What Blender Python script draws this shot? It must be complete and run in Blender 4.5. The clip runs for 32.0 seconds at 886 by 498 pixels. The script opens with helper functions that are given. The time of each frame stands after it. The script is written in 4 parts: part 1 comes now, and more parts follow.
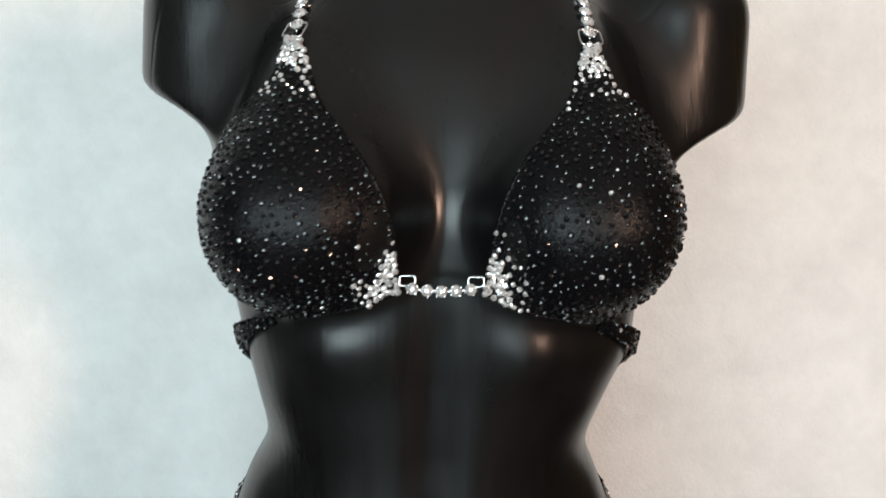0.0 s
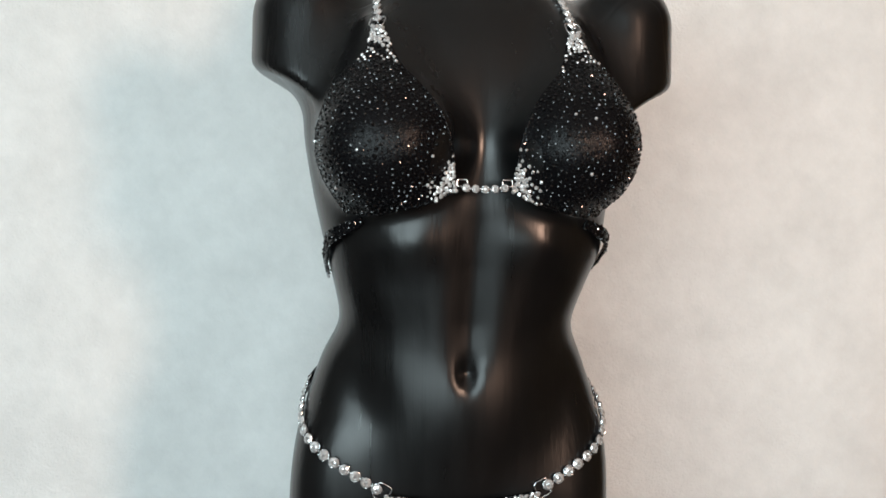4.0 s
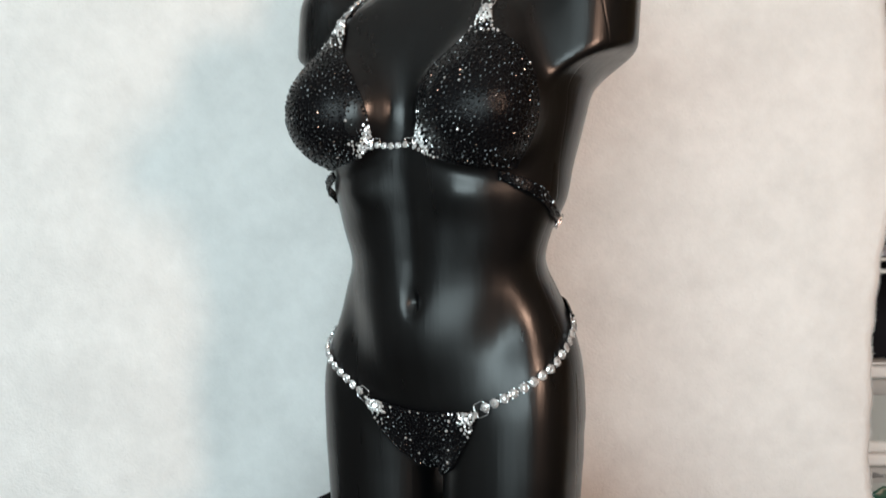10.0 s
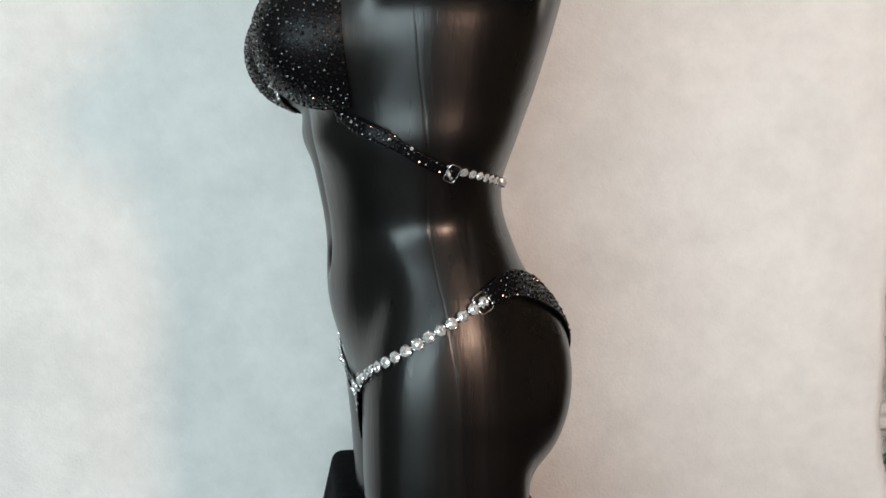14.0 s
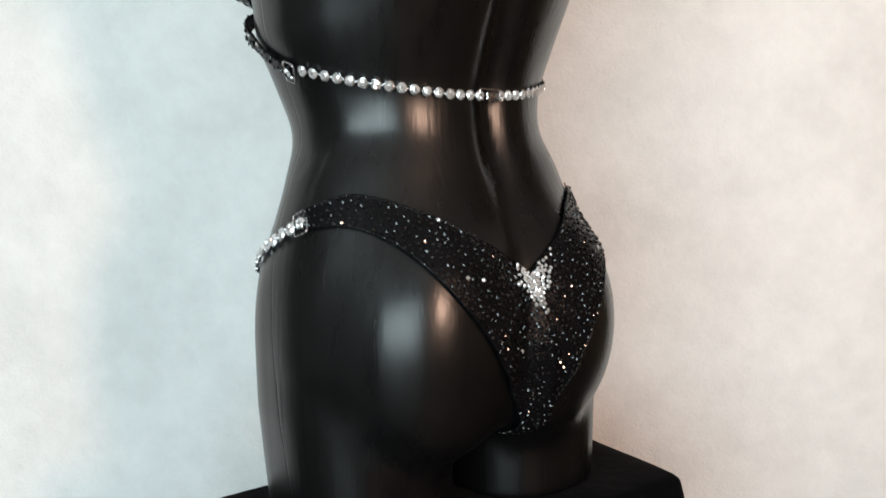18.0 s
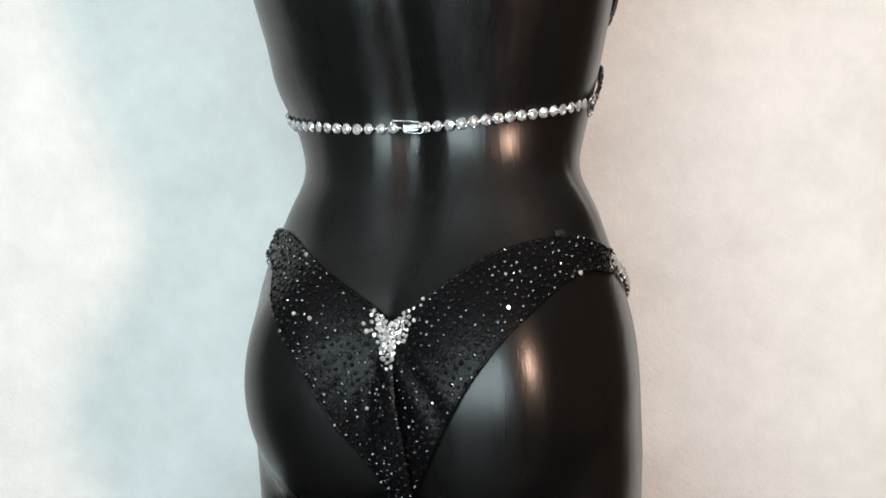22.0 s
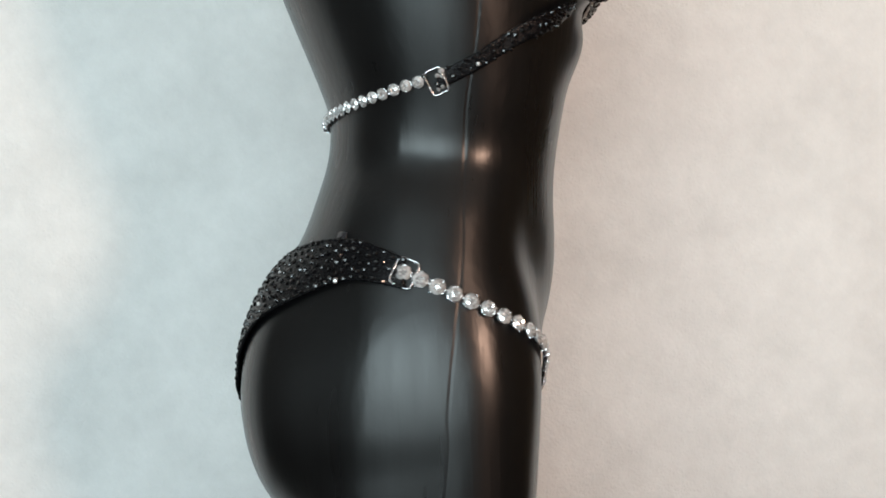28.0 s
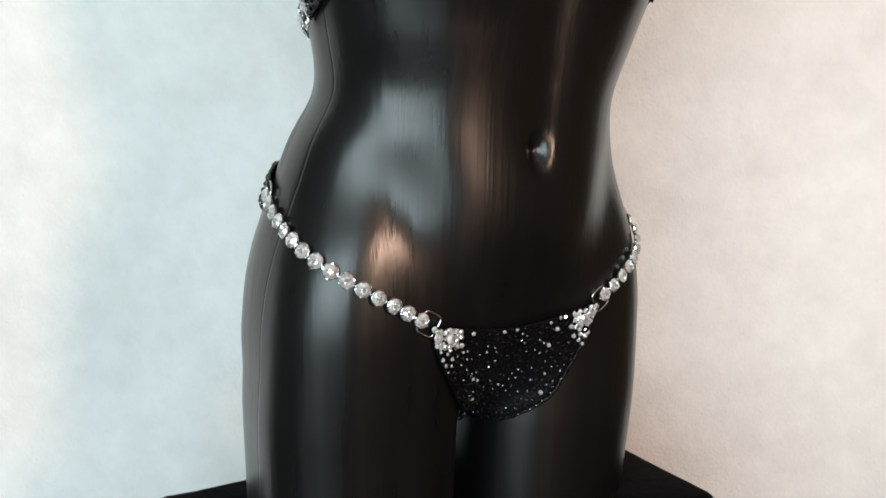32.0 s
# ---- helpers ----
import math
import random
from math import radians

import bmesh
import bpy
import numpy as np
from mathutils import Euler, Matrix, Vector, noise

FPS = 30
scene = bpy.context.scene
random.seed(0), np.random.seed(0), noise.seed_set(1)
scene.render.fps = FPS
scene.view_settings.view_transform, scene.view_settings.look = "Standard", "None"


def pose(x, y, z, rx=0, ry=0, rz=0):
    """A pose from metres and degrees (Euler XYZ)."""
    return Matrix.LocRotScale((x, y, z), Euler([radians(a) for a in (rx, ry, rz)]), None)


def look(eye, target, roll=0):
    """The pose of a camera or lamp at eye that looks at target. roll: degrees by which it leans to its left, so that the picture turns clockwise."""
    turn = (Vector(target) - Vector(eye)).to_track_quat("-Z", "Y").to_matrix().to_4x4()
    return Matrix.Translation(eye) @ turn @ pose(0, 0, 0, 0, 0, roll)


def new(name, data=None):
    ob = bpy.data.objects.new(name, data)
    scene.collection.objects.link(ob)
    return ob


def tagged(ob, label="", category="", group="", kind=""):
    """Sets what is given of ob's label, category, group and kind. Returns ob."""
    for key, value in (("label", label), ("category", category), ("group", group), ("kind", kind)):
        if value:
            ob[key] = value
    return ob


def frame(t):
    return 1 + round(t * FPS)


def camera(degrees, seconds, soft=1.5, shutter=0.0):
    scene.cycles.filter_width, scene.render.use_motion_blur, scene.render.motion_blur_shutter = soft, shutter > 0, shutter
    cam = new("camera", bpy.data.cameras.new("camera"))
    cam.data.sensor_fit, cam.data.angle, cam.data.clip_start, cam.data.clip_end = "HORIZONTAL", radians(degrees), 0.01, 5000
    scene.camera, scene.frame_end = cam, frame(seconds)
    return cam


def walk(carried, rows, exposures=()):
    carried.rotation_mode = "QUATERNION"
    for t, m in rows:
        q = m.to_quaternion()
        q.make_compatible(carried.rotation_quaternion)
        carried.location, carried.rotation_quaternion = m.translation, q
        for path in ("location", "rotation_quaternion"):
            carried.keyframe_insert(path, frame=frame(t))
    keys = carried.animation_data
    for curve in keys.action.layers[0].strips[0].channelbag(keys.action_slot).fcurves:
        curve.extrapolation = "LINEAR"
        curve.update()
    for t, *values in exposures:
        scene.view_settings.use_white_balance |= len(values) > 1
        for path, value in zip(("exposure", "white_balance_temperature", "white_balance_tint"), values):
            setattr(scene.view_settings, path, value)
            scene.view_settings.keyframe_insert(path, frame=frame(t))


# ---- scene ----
S = 0.86  # metres to one unit of the torso form
EXPOSURE = -0.72
# seconds, stops by which the exposure drifts
GAIN = [(0, 0), (1, -0.23), (2, -0.12), (5, -0.16), (7, -0.15), (9, -0.1), (10, -0.09), (11, -0.16), (12, -0.25), (13, -0.22),
        (16, -0.14), (17, -0.09), (18, 0.05), (19, 0.04), (20, 0.2), (21, 0.16), (22, 0.1), (23, 0.09), (25, -0.06), (28, -0.12), (29, -0.1), (31, 0.02), (32, 0.1)]
LENS = 54.48
cam = camera(LENS, 32.0, soft=1.6, shutter=0.5)
# seconds, eye x y z, yaw, pitch, roll (degrees)
PATH = [
    (0, -0.0008, -0.6264, 0.5756, -0.977, -9.519, 1.375),
    (0.5, -0.0010, -0.6718, 0.5600, -0.781, -8.322, 0.980),
    (1, 0.0004, -0.7023, 0.5560, -0.742, -6.466, 0.266),
    (1.5, 0.0011, -0.7531, 0.5555, -0.345, -5.633, -0.070),
    (2, -0.0008, -0.7803, 0.5442, 0.576, -6.814, 0.725),
    (2.5, -0.0045, -0.8088, 0.5268, 1.269, -7.901, 1.745),
    (4.5, -0.0158, -0.9009, 0.4659, -0.688, -3.055, 0.556),
    (5, -0.0083, -0.9373, 0.4538, -0.411, -2.814, 0.303),
    (5.5, -0.0108, -0.9613, 0.4242, -0.783, -3.419, 0.251),
    (6, -0.0081, -0.9860, 0.4202, 0.110, -4.001, 0.300),
    (6.5, -0.0082, -0.9944, 0.4290, 0.728, -5.862, 0.422),
    (7, 0.0015, -1.0035, 0.4397, 0.266, -7.910, 0.058),
    (7.5, 0.0086, -1.0034, 0.4450, -0.385, -8.894, -0.131),
    (8, 0.0055, -1.0118, 0.4342, -0.324, -8.981, -0.322),
    (8.5, 0.0072, -1.0091, 0.4412, -0.410, -8.965, -0.627),
    (9, 0.0093, -1.0016, 0.4422, -0.579, -7.999, -1.187),
    (9.5, 0.0045, -0.9962, 0.4409, 0.069, -7.519, -0.706),
    (10, 0.0063, -1.0137, 0.4466, 1.389, -5.072, -0.384),
    (10.5, 0.0043, -1.0202, 0.4344, 2.104, -3.045, -0.307),
    (11, 0.0024, -0.9955, 0.4206, 1.816, -3.907, -0.479),
    (11.5, -0.0001, -0.9717, 0.4327, 1.739, -5.737, -0.218),
    (12, 0.0010, -0.9686, 0.4277, 0.978, -5.905, -0.326),
    (12.5, -0.0001, -0.9560, 0.4346, 0.914, -6.972, -0.594),
    (13, -0.0012, -0.9232, 0.4367, 0.886, -7.691, -0.562),
    (13.5, 0.0021, -0.8990, 0.4353, -0.184, -8.011, -0.818),
    (15.5, -0.0008, -0.8320, 0.4334, 0.301, -8.267, -1.045),
    (16, 0.0018, -0.8054, 0.4319, -0.507, -8.442, -0.684),
    (16.5, 0.0031, -0.7807, 0.4396, -0.999, -9.526, -0.251),
    (17, 0.0010, -0.7797, 0.4357, -0.465, -9.768, 0.132),
    (17.5, -0.0007, -0.7580, 0.3992, 0.113, -9.974, -0.041),
    (18, 0.0005, -0.7397, 0.3620, -0.053, -8.988, -0.055),
    (18.5, 0.0016, -0.7074, 0.2897, -0.303, -1.962, -0.011),
    (19, -0.0010, -0.6938, 0.2899, 0.022, -6.361, -1.273),
    (19.5, 0.0019, -0.6448, 0.3313, -0.733, -13.147, -1.889),
    (20, -0.0002, -0.6783, 0.3224, -0.630, -12.150, -1.240),
    (20.5, 0.0003, -0.6821, 0.3148, -0.907, -9.934, -1.040),
    (21, 0.0014, -0.6872, 0.3188, -1.140, -7.757, -1.174),
    (21.5, -0.0002, -0.6867, 0.3097, -0.744, -3.935, -1.005),
    (22, 0.0007, -0.6895, 0.3161, -0.684, -2.703, -0.943),
    (22.5, -0.0023, -0.6910, 0.3276, -0.012, -2.902, -1.734),
    (23, 0.0008, -0.6811, 0.3337, -0.562, -6.455, -2.469),
    (23.5, 0.0015, -0.6688, 0.3325, -0.703, -8.130, -2.495),
    (24, -0.0041, -0.6632, 0.3308, 0.223, -8.273, -1.654),
    (24.5, 0.0000, -0.6615, 0.3314, -0.800, -7.952, -1.521),
    (25, 0.0006, -0.6717, 0.3404, -1.321, -6.675, -0.687),
    (25.5, -0.0014, -0.6840, 0.3496, -1.323, -5.577, -0.117),
    (27.5, 0.0015, -0.6702, 0.3367, -3.082, -4.744, -0.937),
    (28, -0.0012, -0.6760, 0.3301, -2.664, -4.446, -1.431),
    (28.5, 0.0004, -0.6792, 0.3324, -2.850, -4.462, -1.362),
    (29, 0.0051, -0.6734, 0.3438, -3.194, -5.824, -0.921),
    (29.5, 0.0002, -0.6908, 0.3410, -1.418, -5.699, -0.509),
    (30, -0.0028, -0.6917, 0.3225, 0.008, -6.093, 0.687),
    (30.5, 0.0001, -0.6851, 0.3175, -0.117, -7.714, 0.541),
    (31, -0.0000, -0.6756, 0.3413, -0.099, -10.735, 0.674),
    (31.5, -0.0005, -0.6667, 0.3601, -0.140, -12.136, 1.023),
    (32, -0.0011, -0.6650, 0.3383, -0.180, -9.600, 0.769),
]
# seconds, turn of the plinth and all that stands on it
TURN = [
    (0, 0.850),
    (0.5, 8.412),
    (1, 14.372),
    (1.5, 12.125),
    (2, -0.824),
    (2.5, -5.220),
    (4.5, 9.567),
    (5, -0.425),
    (5.5, -4.346),
    (6, 3.838),
    (6.5, 14.625),
    (7, 18.490),
    (7.5, 12.933),
    (8, -1.410),
    (8.5, -2.593),
    (9, -16.612),
    (9.5, -17.270),
    (10, -26.027),
    (10.5, -34.861),
    (11, -36.518),
    (11.5, -46.894),
    (12, -54.048),
    (12.5, -57.645),
    (13, -71.558),
    (13.5, -72.483),
    (15.5, -104.100),
    (16, -114.947),
    (16.5, -116.802),
    (17, -132.208),
    (17.5, -138.073),
    (18, -140.006),
    (18.5, -152.407),
    (19, -157.121),
    (19.5, -159.676),
    (20, -174.713),
    (20.5, -178.915),
    (21, -189.411),
    (21.5, -197.547),
    (22, -198.450),
    (22.5, -212.480),
    (23, -216.883),
    (23.5, -225.111),
    (24, -238.245),
    (24.5, -239.212),
    (25, -248.494),
    (25.5, -254.053),
    (27.5, -257.466),
    (28, -269.300),
    (28.5, -278.424),
    (29, -279.297),
    (29.5, -291.249),
    (30, -302.288),
    (30.5, -304.981),
    (31, -314.000),
    (31.5, -325.666),
    (32, -326.041),
]
walk(cam, [(t, pose(x, y, z, 90 + pitch, 0, yaw) @ pose(0, 0, 0, 0, 0, roll)) for t, x, y, z, yaw, pitch, roll in PATH],
     exposures=[(t, EXPOSURE + e) for t, e in GAIN])

# ---- world, sun and lamps ----
world = bpy.data.worlds.new("world")
scene.world = world
world.use_nodes = True
_wn = world.node_tree.nodes
_sky = _wn.new("ShaderNodeTexSky")
_sky.sky_type, _sky.sun_disc, _sky.sun_elevation, _sky.sun_rotation = "NISHITA", False, radians(40), radians(120)
_wn["Background"].inputs["Strength"].default_value = 0.12
world.node_tree.links.new(_sky.outputs["Color"], _wn["Background"].inputs["Color"])


def area_lamp(name, eye, target, w, h, watts, color, shape="RECTANGLE"):
    data = bpy.data.lights.new(name, "AREA")
    data.shape, data.size, data.size_y, data.energy, data.color = shape, w, h, watts, color
    ob = new(name, data)
    ob.matrix_world = look(eye, target)
    return ob


# cool daylight that falls through the window behind the camera, and one warm lamp beside it
area_lamp("window_daylight", (-0.90, -2.70, 0.52), (-0.90, 0, 0.52), 2.60, 1.26, 142, (0.763, 0.932, 0.975))
area_lamp("warm_lamp_light", (1.20, -1.90, 0.72), (0, 0, 0.3), 0.26, 0.46, 46, (1.0, 0.65, 0.48), "ELLIPSE")


# ---- materials ----
def node_mat(name):
    m = bpy.data.materials.new(name)
    m.use_nodes = True
    nt = m.node_tree
    return m, nt, nt.nodes["Principled BSDF"]


def add(nt, kind, **sockets):
    n = nt.nodes.new(kind)
    for k, v in sockets.items():
        n.inputs[k.replace("_", " ")].default_value = v
    return n


def coords(nt, scale=(1, 1, 1)):
    tc = nt.nodes.new("ShaderNodeTexCoord")
    mp = nt.nodes.new("ShaderNodeMapping")
    mp.inputs["Scale"].default_value = scale
    mp.inputs["Location"].default_value = (3.17, 5.43, 2.71)
    if scale == (1, 1, 1):
        mp.inputs["Rotation"].default_value = (0.31, 0.52, 0.77)
    nt.links.new(tc.outputs["Object"], mp.inputs["Vector"])
    return mp.outputs["Vector"]


def noise_tex(nt, scale, detail=3.0, rough=0.55, stretch=(1, 1, 1)):
    n = add(nt, "ShaderNodeTexNoise", Scale=scale, Detail=detail, Roughness=rough)
    nt.links.new(coords(nt, stretch), n.inputs["Vector"])
    return n.outputs["Fac"]


def ramp(nt, fac, a, b, lo=0.0, hi=1.0):
    r = nt.nodes.new("ShaderNodeValToRGB")
    r.color_ramp.elements[0].position, r.color_ramp.elements[1].position = lo, hi
    r.color_ramp.elements[0].color, r.color_ramp.elements[1].color = (*a, 1), (*b, 1)
    nt.links.new(fac, r.inputs["Fac"])
    return r.outputs["Color"]


def span(nt, fac, lo, hi, a=0.0, b=1.0):
    r = nt.nodes.new("ShaderNodeMapRange")
    for k, v in zip(("From Min", "From Max", "To Min", "To Max"), (a, b, lo, hi)):
        r.inputs[k].default_value = v
    nt.links.new(fac, r.inputs["Value"])
    return r.outputs["Result"]


def relief(nt, bsdf, layers):
    """Stacked bumps: (height socket, strength, distance)."""
    last = None
    for h, s, d in layers:
        b = nt.nodes.new("ShaderNodeBump")
        b.inputs["Strength"].default_value, b.inputs["Distance"].default_value = s, d
        nt.links.new(h, b.inputs["Height"])
        if last:
            nt.links.new(last, b.inputs["Normal"])
        last = b.outputs["Normal"]
    nt.links.new(last, bsdf.inputs["Normal"])


def plain(name, a, b=None, rough=0.5, metal=0.0, scale=30.0, bump=0.15, dist=0.001, rvar=0.1, sheen=0.0, stretch=(1, 1, 1), spec=0.5):
    """A surface that drifts between two near colours, with grain in gloss and relief."""
    m, nt, p = node_mat(name)
    b = b or tuple(c * 0.8 for c in a)
    big, fine = noise_tex(nt, scale * 0.12, 4), noise_tex(nt, scale, 4, 0.6, stretch)
    nt.links.new(ramp(nt, big, a, b, 0.3, 0.7), p.inputs["Base Color"])
    nt.links.new(span(nt, fine, rough - rvar, rough + rvar, 0.3, 0.7), p.inputs["Roughness"])
    p.inputs["Metallic"].default_value = metal
    p.inputs["Specular IOR Level"].default_value = spec
    if sheen:
        p.inputs["Sheen Weight"].default_value, p.inputs["Sheen Roughness"].default_value = sheen, 0.4
    relief(nt, p, [(fine, bump, dist)])
    return m


def mannequin_paint():
    m, nt, p = node_mat("black_satin_paint")
    streak = noise_tex(nt, 60, 3, 0.6, (1, 1, 0.03))
    brush = noise_tex(nt, 190, 2, 0.5, (1, 1, 0.012))
    scratch = noise_tex(nt, 620, 2, 0.5, (1, 1, 0.02))
    smear = noise_tex(nt, 7, 4, 0.6, (1, 1, 0.35))
    p.inputs["Base Color"].default_value = (0.0028, 0.0028, 0.0031, 1)
    mixed = nt.nodes.new("ShaderNodeMath")
    mixed.operation = "MULTIPLY_ADD"
    nt.links.new(smear, mixed.inputs[0])
    mixed.inputs[1].default_value = 0.6
    nt.links.new(streak, mixed.inputs[2])
    nt.links.new(span(nt, mixed.outputs[0], 0.25, 0.36, 0.55, 1.05), p.inputs["Roughness"])
    p.inputs["Specular IOR Level"].default_value = 0.50
    # fine brush marks draw the gloss out up and down
    p.inputs["Anisotropic"].default_value = 0.36
    p.inputs["Anisotropic Rotation"].default_value = 0.25
    around = nt.nodes.new("ShaderNodeTangent")
    around.direction_type, around.axis = "RADIAL", "Z"
    nt.links.new(around.outputs["Tangent"], p.inputs["Tangent"])
    # moulding seam that runs down both flanks
    tc = nt.nodes.new("ShaderNodeTexCoord")
    dot = nt.nodes.new("ShaderNodeVectorMath")
    dot.operation = "DOT_PRODUCT"
    dot.inputs[1].default_value = (0, 1, 0.10)
    nt.links.new(tc.outputs["Object"], dot.inputs[0])
    wob = nt.nodes.new("ShaderNodeMath")
    wob.operation = "MULTIPLY_ADD"
    nt.links.new(noise_tex(nt, 9, 2), wob.inputs[0])
    wob.inputs[1].default_value = 0.012
    nt.links.new(dot.outputs["Value"], wob.inputs[2])
    off = nt.nodes.new("ShaderNodeMath")
    off.operation = "SUBTRACT"
    nt.links.new(wob.outputs[0], off.inputs[0])
    off.inputs[1].default_value = 0.002
    size = nt.nodes.new("ShaderNodeMath")
    size.operation = "ABSOLUTE"
    nt.links.new(off.outputs[0], size.inputs[0])
    seam = span(nt, size.outputs[0], 0.0, 1.0, 0.0, 0.0016)
    # brush marks lie in patches, crossed by a few fine scratches
    patch = span(nt, noise_tex(nt, 11, 2, 0.5, (1, 1, 0.25)), 0.0, 1.0, 0.44, 0.66)
    worn_brush = nt.nodes.new("ShaderNodeMath")
    worn_brush.operation = "MULTIPLY"
    nt.links.new(brush, worn_brush.inputs[0])
    nt.links.new(patch, worn_brush.inputs[1])
    orange = noise_tex(nt, 240, 2, 0.5)
    relief(nt, p, [(seam, 0.20, 0.0010), (scratch, 0.26, 0.0003), (streak, 0.09, 0.0012), (brush, 0.07, 0.0006), (worn_brush.outputs[0], 0.20, 0.0008), (orange, 0.09, 0.0006)])
    return m


def fleece():
    m, nt, p = node_mat("white_fleece")
    tuft, fuzz, drift = noise_tex(nt, 38, 5, 0.65), noise_tex(nt, 260, 3, 0.6), noise_tex(nt, 7.0, 5, 0.6)
    clump = noise_tex(nt, 24, 4, 0.7)
    shade = nt.nodes.new("ShaderNodeMath")
    shade.operation = "MULTIPLY_ADD"
    nt.links.new(clump, shade.inputs[0])
    shade.inputs[1].default_value = 0.55
    nt.links.new(drift, shade.inputs[2])
    nt.links.new(ramp(nt, shade.outputs[0], (0.775, 0.765, 0.752), (0.905, 0.895, 0.88), 0.55, 1.0), p.inputs["Base Color"])
    p.inputs["Roughness"].default_value = 0.95
    p.inputs["Specular IOR Level"].default_value = 0.1
    p.inputs["Sheen Weight"].default_value, p.inputs["Sheen Roughness"].default_value = 0.15, 0.6
    relief(nt, p, [(clump, 0.25, 0.008), (tuft, 0.35, 0.005), (fuzz, 0.75, 0.0019)])
    return m


def stone_glass(name, tint, rough=0.03):
    """Foil-backed cut glass: sparkle put into the colour as bright facets between dim ones."""
    m, nt, p = node_mat(name)
    info = nt.nodes.new("ShaderNodeNewGeometry")
    nt.links.new(ramp(nt, info.outputs["Random Per Island"], tuple(c * 0.55 for c in tint), tint, 0.08, 0.50), p.inputs["Base Color"])
    p.inputs["Metallic"].default_value, p.inputs["Roughness"].default_value = 0.68, rough
    p.inputs["Specular IOR Level"].default_value = 0.8
    return m


PAINT = mannequin_paint()
FLEECE = fleece()
VELVET = plain("black_velvet", (0.0015, 0.0015, 0.002), (0.003, 0.003, 0.004), 0.95, 0, 60, 0.4, 0.004, 0.04, sheen=0.025, spec=0.03)
WALL = plain("taupe_wall_paint", (0.19, 0.182, 0.175), (0.16, 0.153, 0.147), 0.8, 0, 60, 0.1, 0.001)
# unseen east wall: tan chosen to throw warm reflections onto the torso
TAN_WALL = plain("tan_wall_paint", (0.30, 0.19, 0.11), (0.26, 0.165, 0.095), 0.8, 0, 60, 0.1, 0.001)
CEIL = plain("grey_ceiling_paint", (0.52, 0.51, 0.50), (0.47, 0.46, 0.45), 0.9, 0, 60, 0.1, 0.001)
FLOOR = plain("floor_boards", (0.040, 0.028, 0.019), (0.028, 0.020, 0.014), 0.5, 0, 40, 0.2, 0.001, stretch=(1, 0.1, 1))
SILVER = plain("silver_metal", (0.76, 0.76, 0.78), (0.66, 0.66, 0.68), 0.24, 1.0, 200, 0.05, 0.0003, 0.06)
STONE = stone_glass("clear_crystal", (1.0, 1.0, 1.0), 0.05)
JET = plain("jet_crystal", (0.0022, 0.0022, 0.0026), (0.004, 0.004, 0.005), 0.08, 0.0, 300, 0.0, 0.0001, 0.04, spec=0.8)
CLOTH = plain("black_stretch_fabric", (0.0025, 0.0025, 0.003), (0.004, 0.004, 0.0048), 0.24, 0, 420, 0.8, 0.0007, 0.10, spec=0.14)


# ---- building helpers ----
def mesh_from(name, bm, material, smooth=True):
    me = bpy.data.meshes.new(name)
    bm.to_mesh(me)
    bm.free()
    me.materials.append(material)
    if smooth:
        for f in me.polygons:
            f.use_smooth = True
    return me


def part(name, bm, material, parent=None, label="", smooth=True):
    ob = new(name, mesh_from(name, bm, material, smooth))
    if parent:
        ob.parent = parent
    if label:
        tagged(ob, label)
    return ob


def box(bm, lo, hi, bevel=0.0, segments=2):
    got = bmesh.ops.create_cube(bm, size=1.0)
    vs = got["verts"]
    for v in vs:
        v.co = Vector([lo[i] + (v.co[i] + 0.5) * (hi[i] - lo[i]) for i in range(3)])
    if bevel:
        es = list({e for v in vs for e in v.link_edges})
        bmesh.ops.bevel(bm, geom=es, offset=bevel, segments=segments, affect="EDGES", profile=0.5)
    return bm


def new_box(lo, hi, bevel=0.0, segments=2):
    return box(bmesh.new(), lo, hi, bevel, segments)


def structure(name, bm, material, label, smooth=False):
    return tagged(part(name, bm, material, None, "", smooth), label, kind="structure")


# ---- the room ----
FLOOR_Z, CEIL_Z = -0.80, 1.62
X0, X1, Y0, Y1 = -2.7, 2.5, -2.8, 1.25
structure("floor", new_box((X0, Y0, FLOOR_Z - 0.1), (X1, Y1, FLOOR_Z)), FLOOR, "brown wooden floor of a small room")
structure("ceiling", new_box((X0, Y0, CEIL_Z), (X1, Y1, CEIL_Z + 0.1)), CEIL, "plain grey painted ceiling")
structure("wall_west", new_box((X0 - 0.12, Y0, FLOOR_Z), (X0, Y1, CEIL_Z)), WALL, "plain dark taupe painted wall")
structure("wall_east", new_box((X1, Y0, FLOOR_Z), (X1 + 0.12, Y1, CEIL_Z)), TAN_WALL, "unseen plain wall, coloured tan to warm reflections")
structure("wall_north", new_box((X0, Y1, FLOOR_Z), (X1, Y1 + 0.12, CEIL_Z)), WALL, "plain dark taupe wall behind the hung backdrop")
# the wall behind the camera, with its window opening
WX0, WX1, WZ0, WZ1 = -2.23, 0.43, -0.14, 1.18
bm = bmesh.new()
box(bm, (X0, Y0 - 0.12, FLOOR_Z), (WX0, Y0, CEIL_Z))
box(bm, (WX1, Y0 - 0.12, FLOOR_Z), (X1, Y0, CEIL_Z))
box(bm, (WX0, Y0 - 0.12, FLOOR_Z), (WX1, Y0, WZ0))
box(bm, (WX0, Y0 - 0.12, WZ1), (WX1, Y0, CEIL_Z))
structure("wall_south", bm, WALL, "dark taupe wall with a window opening")

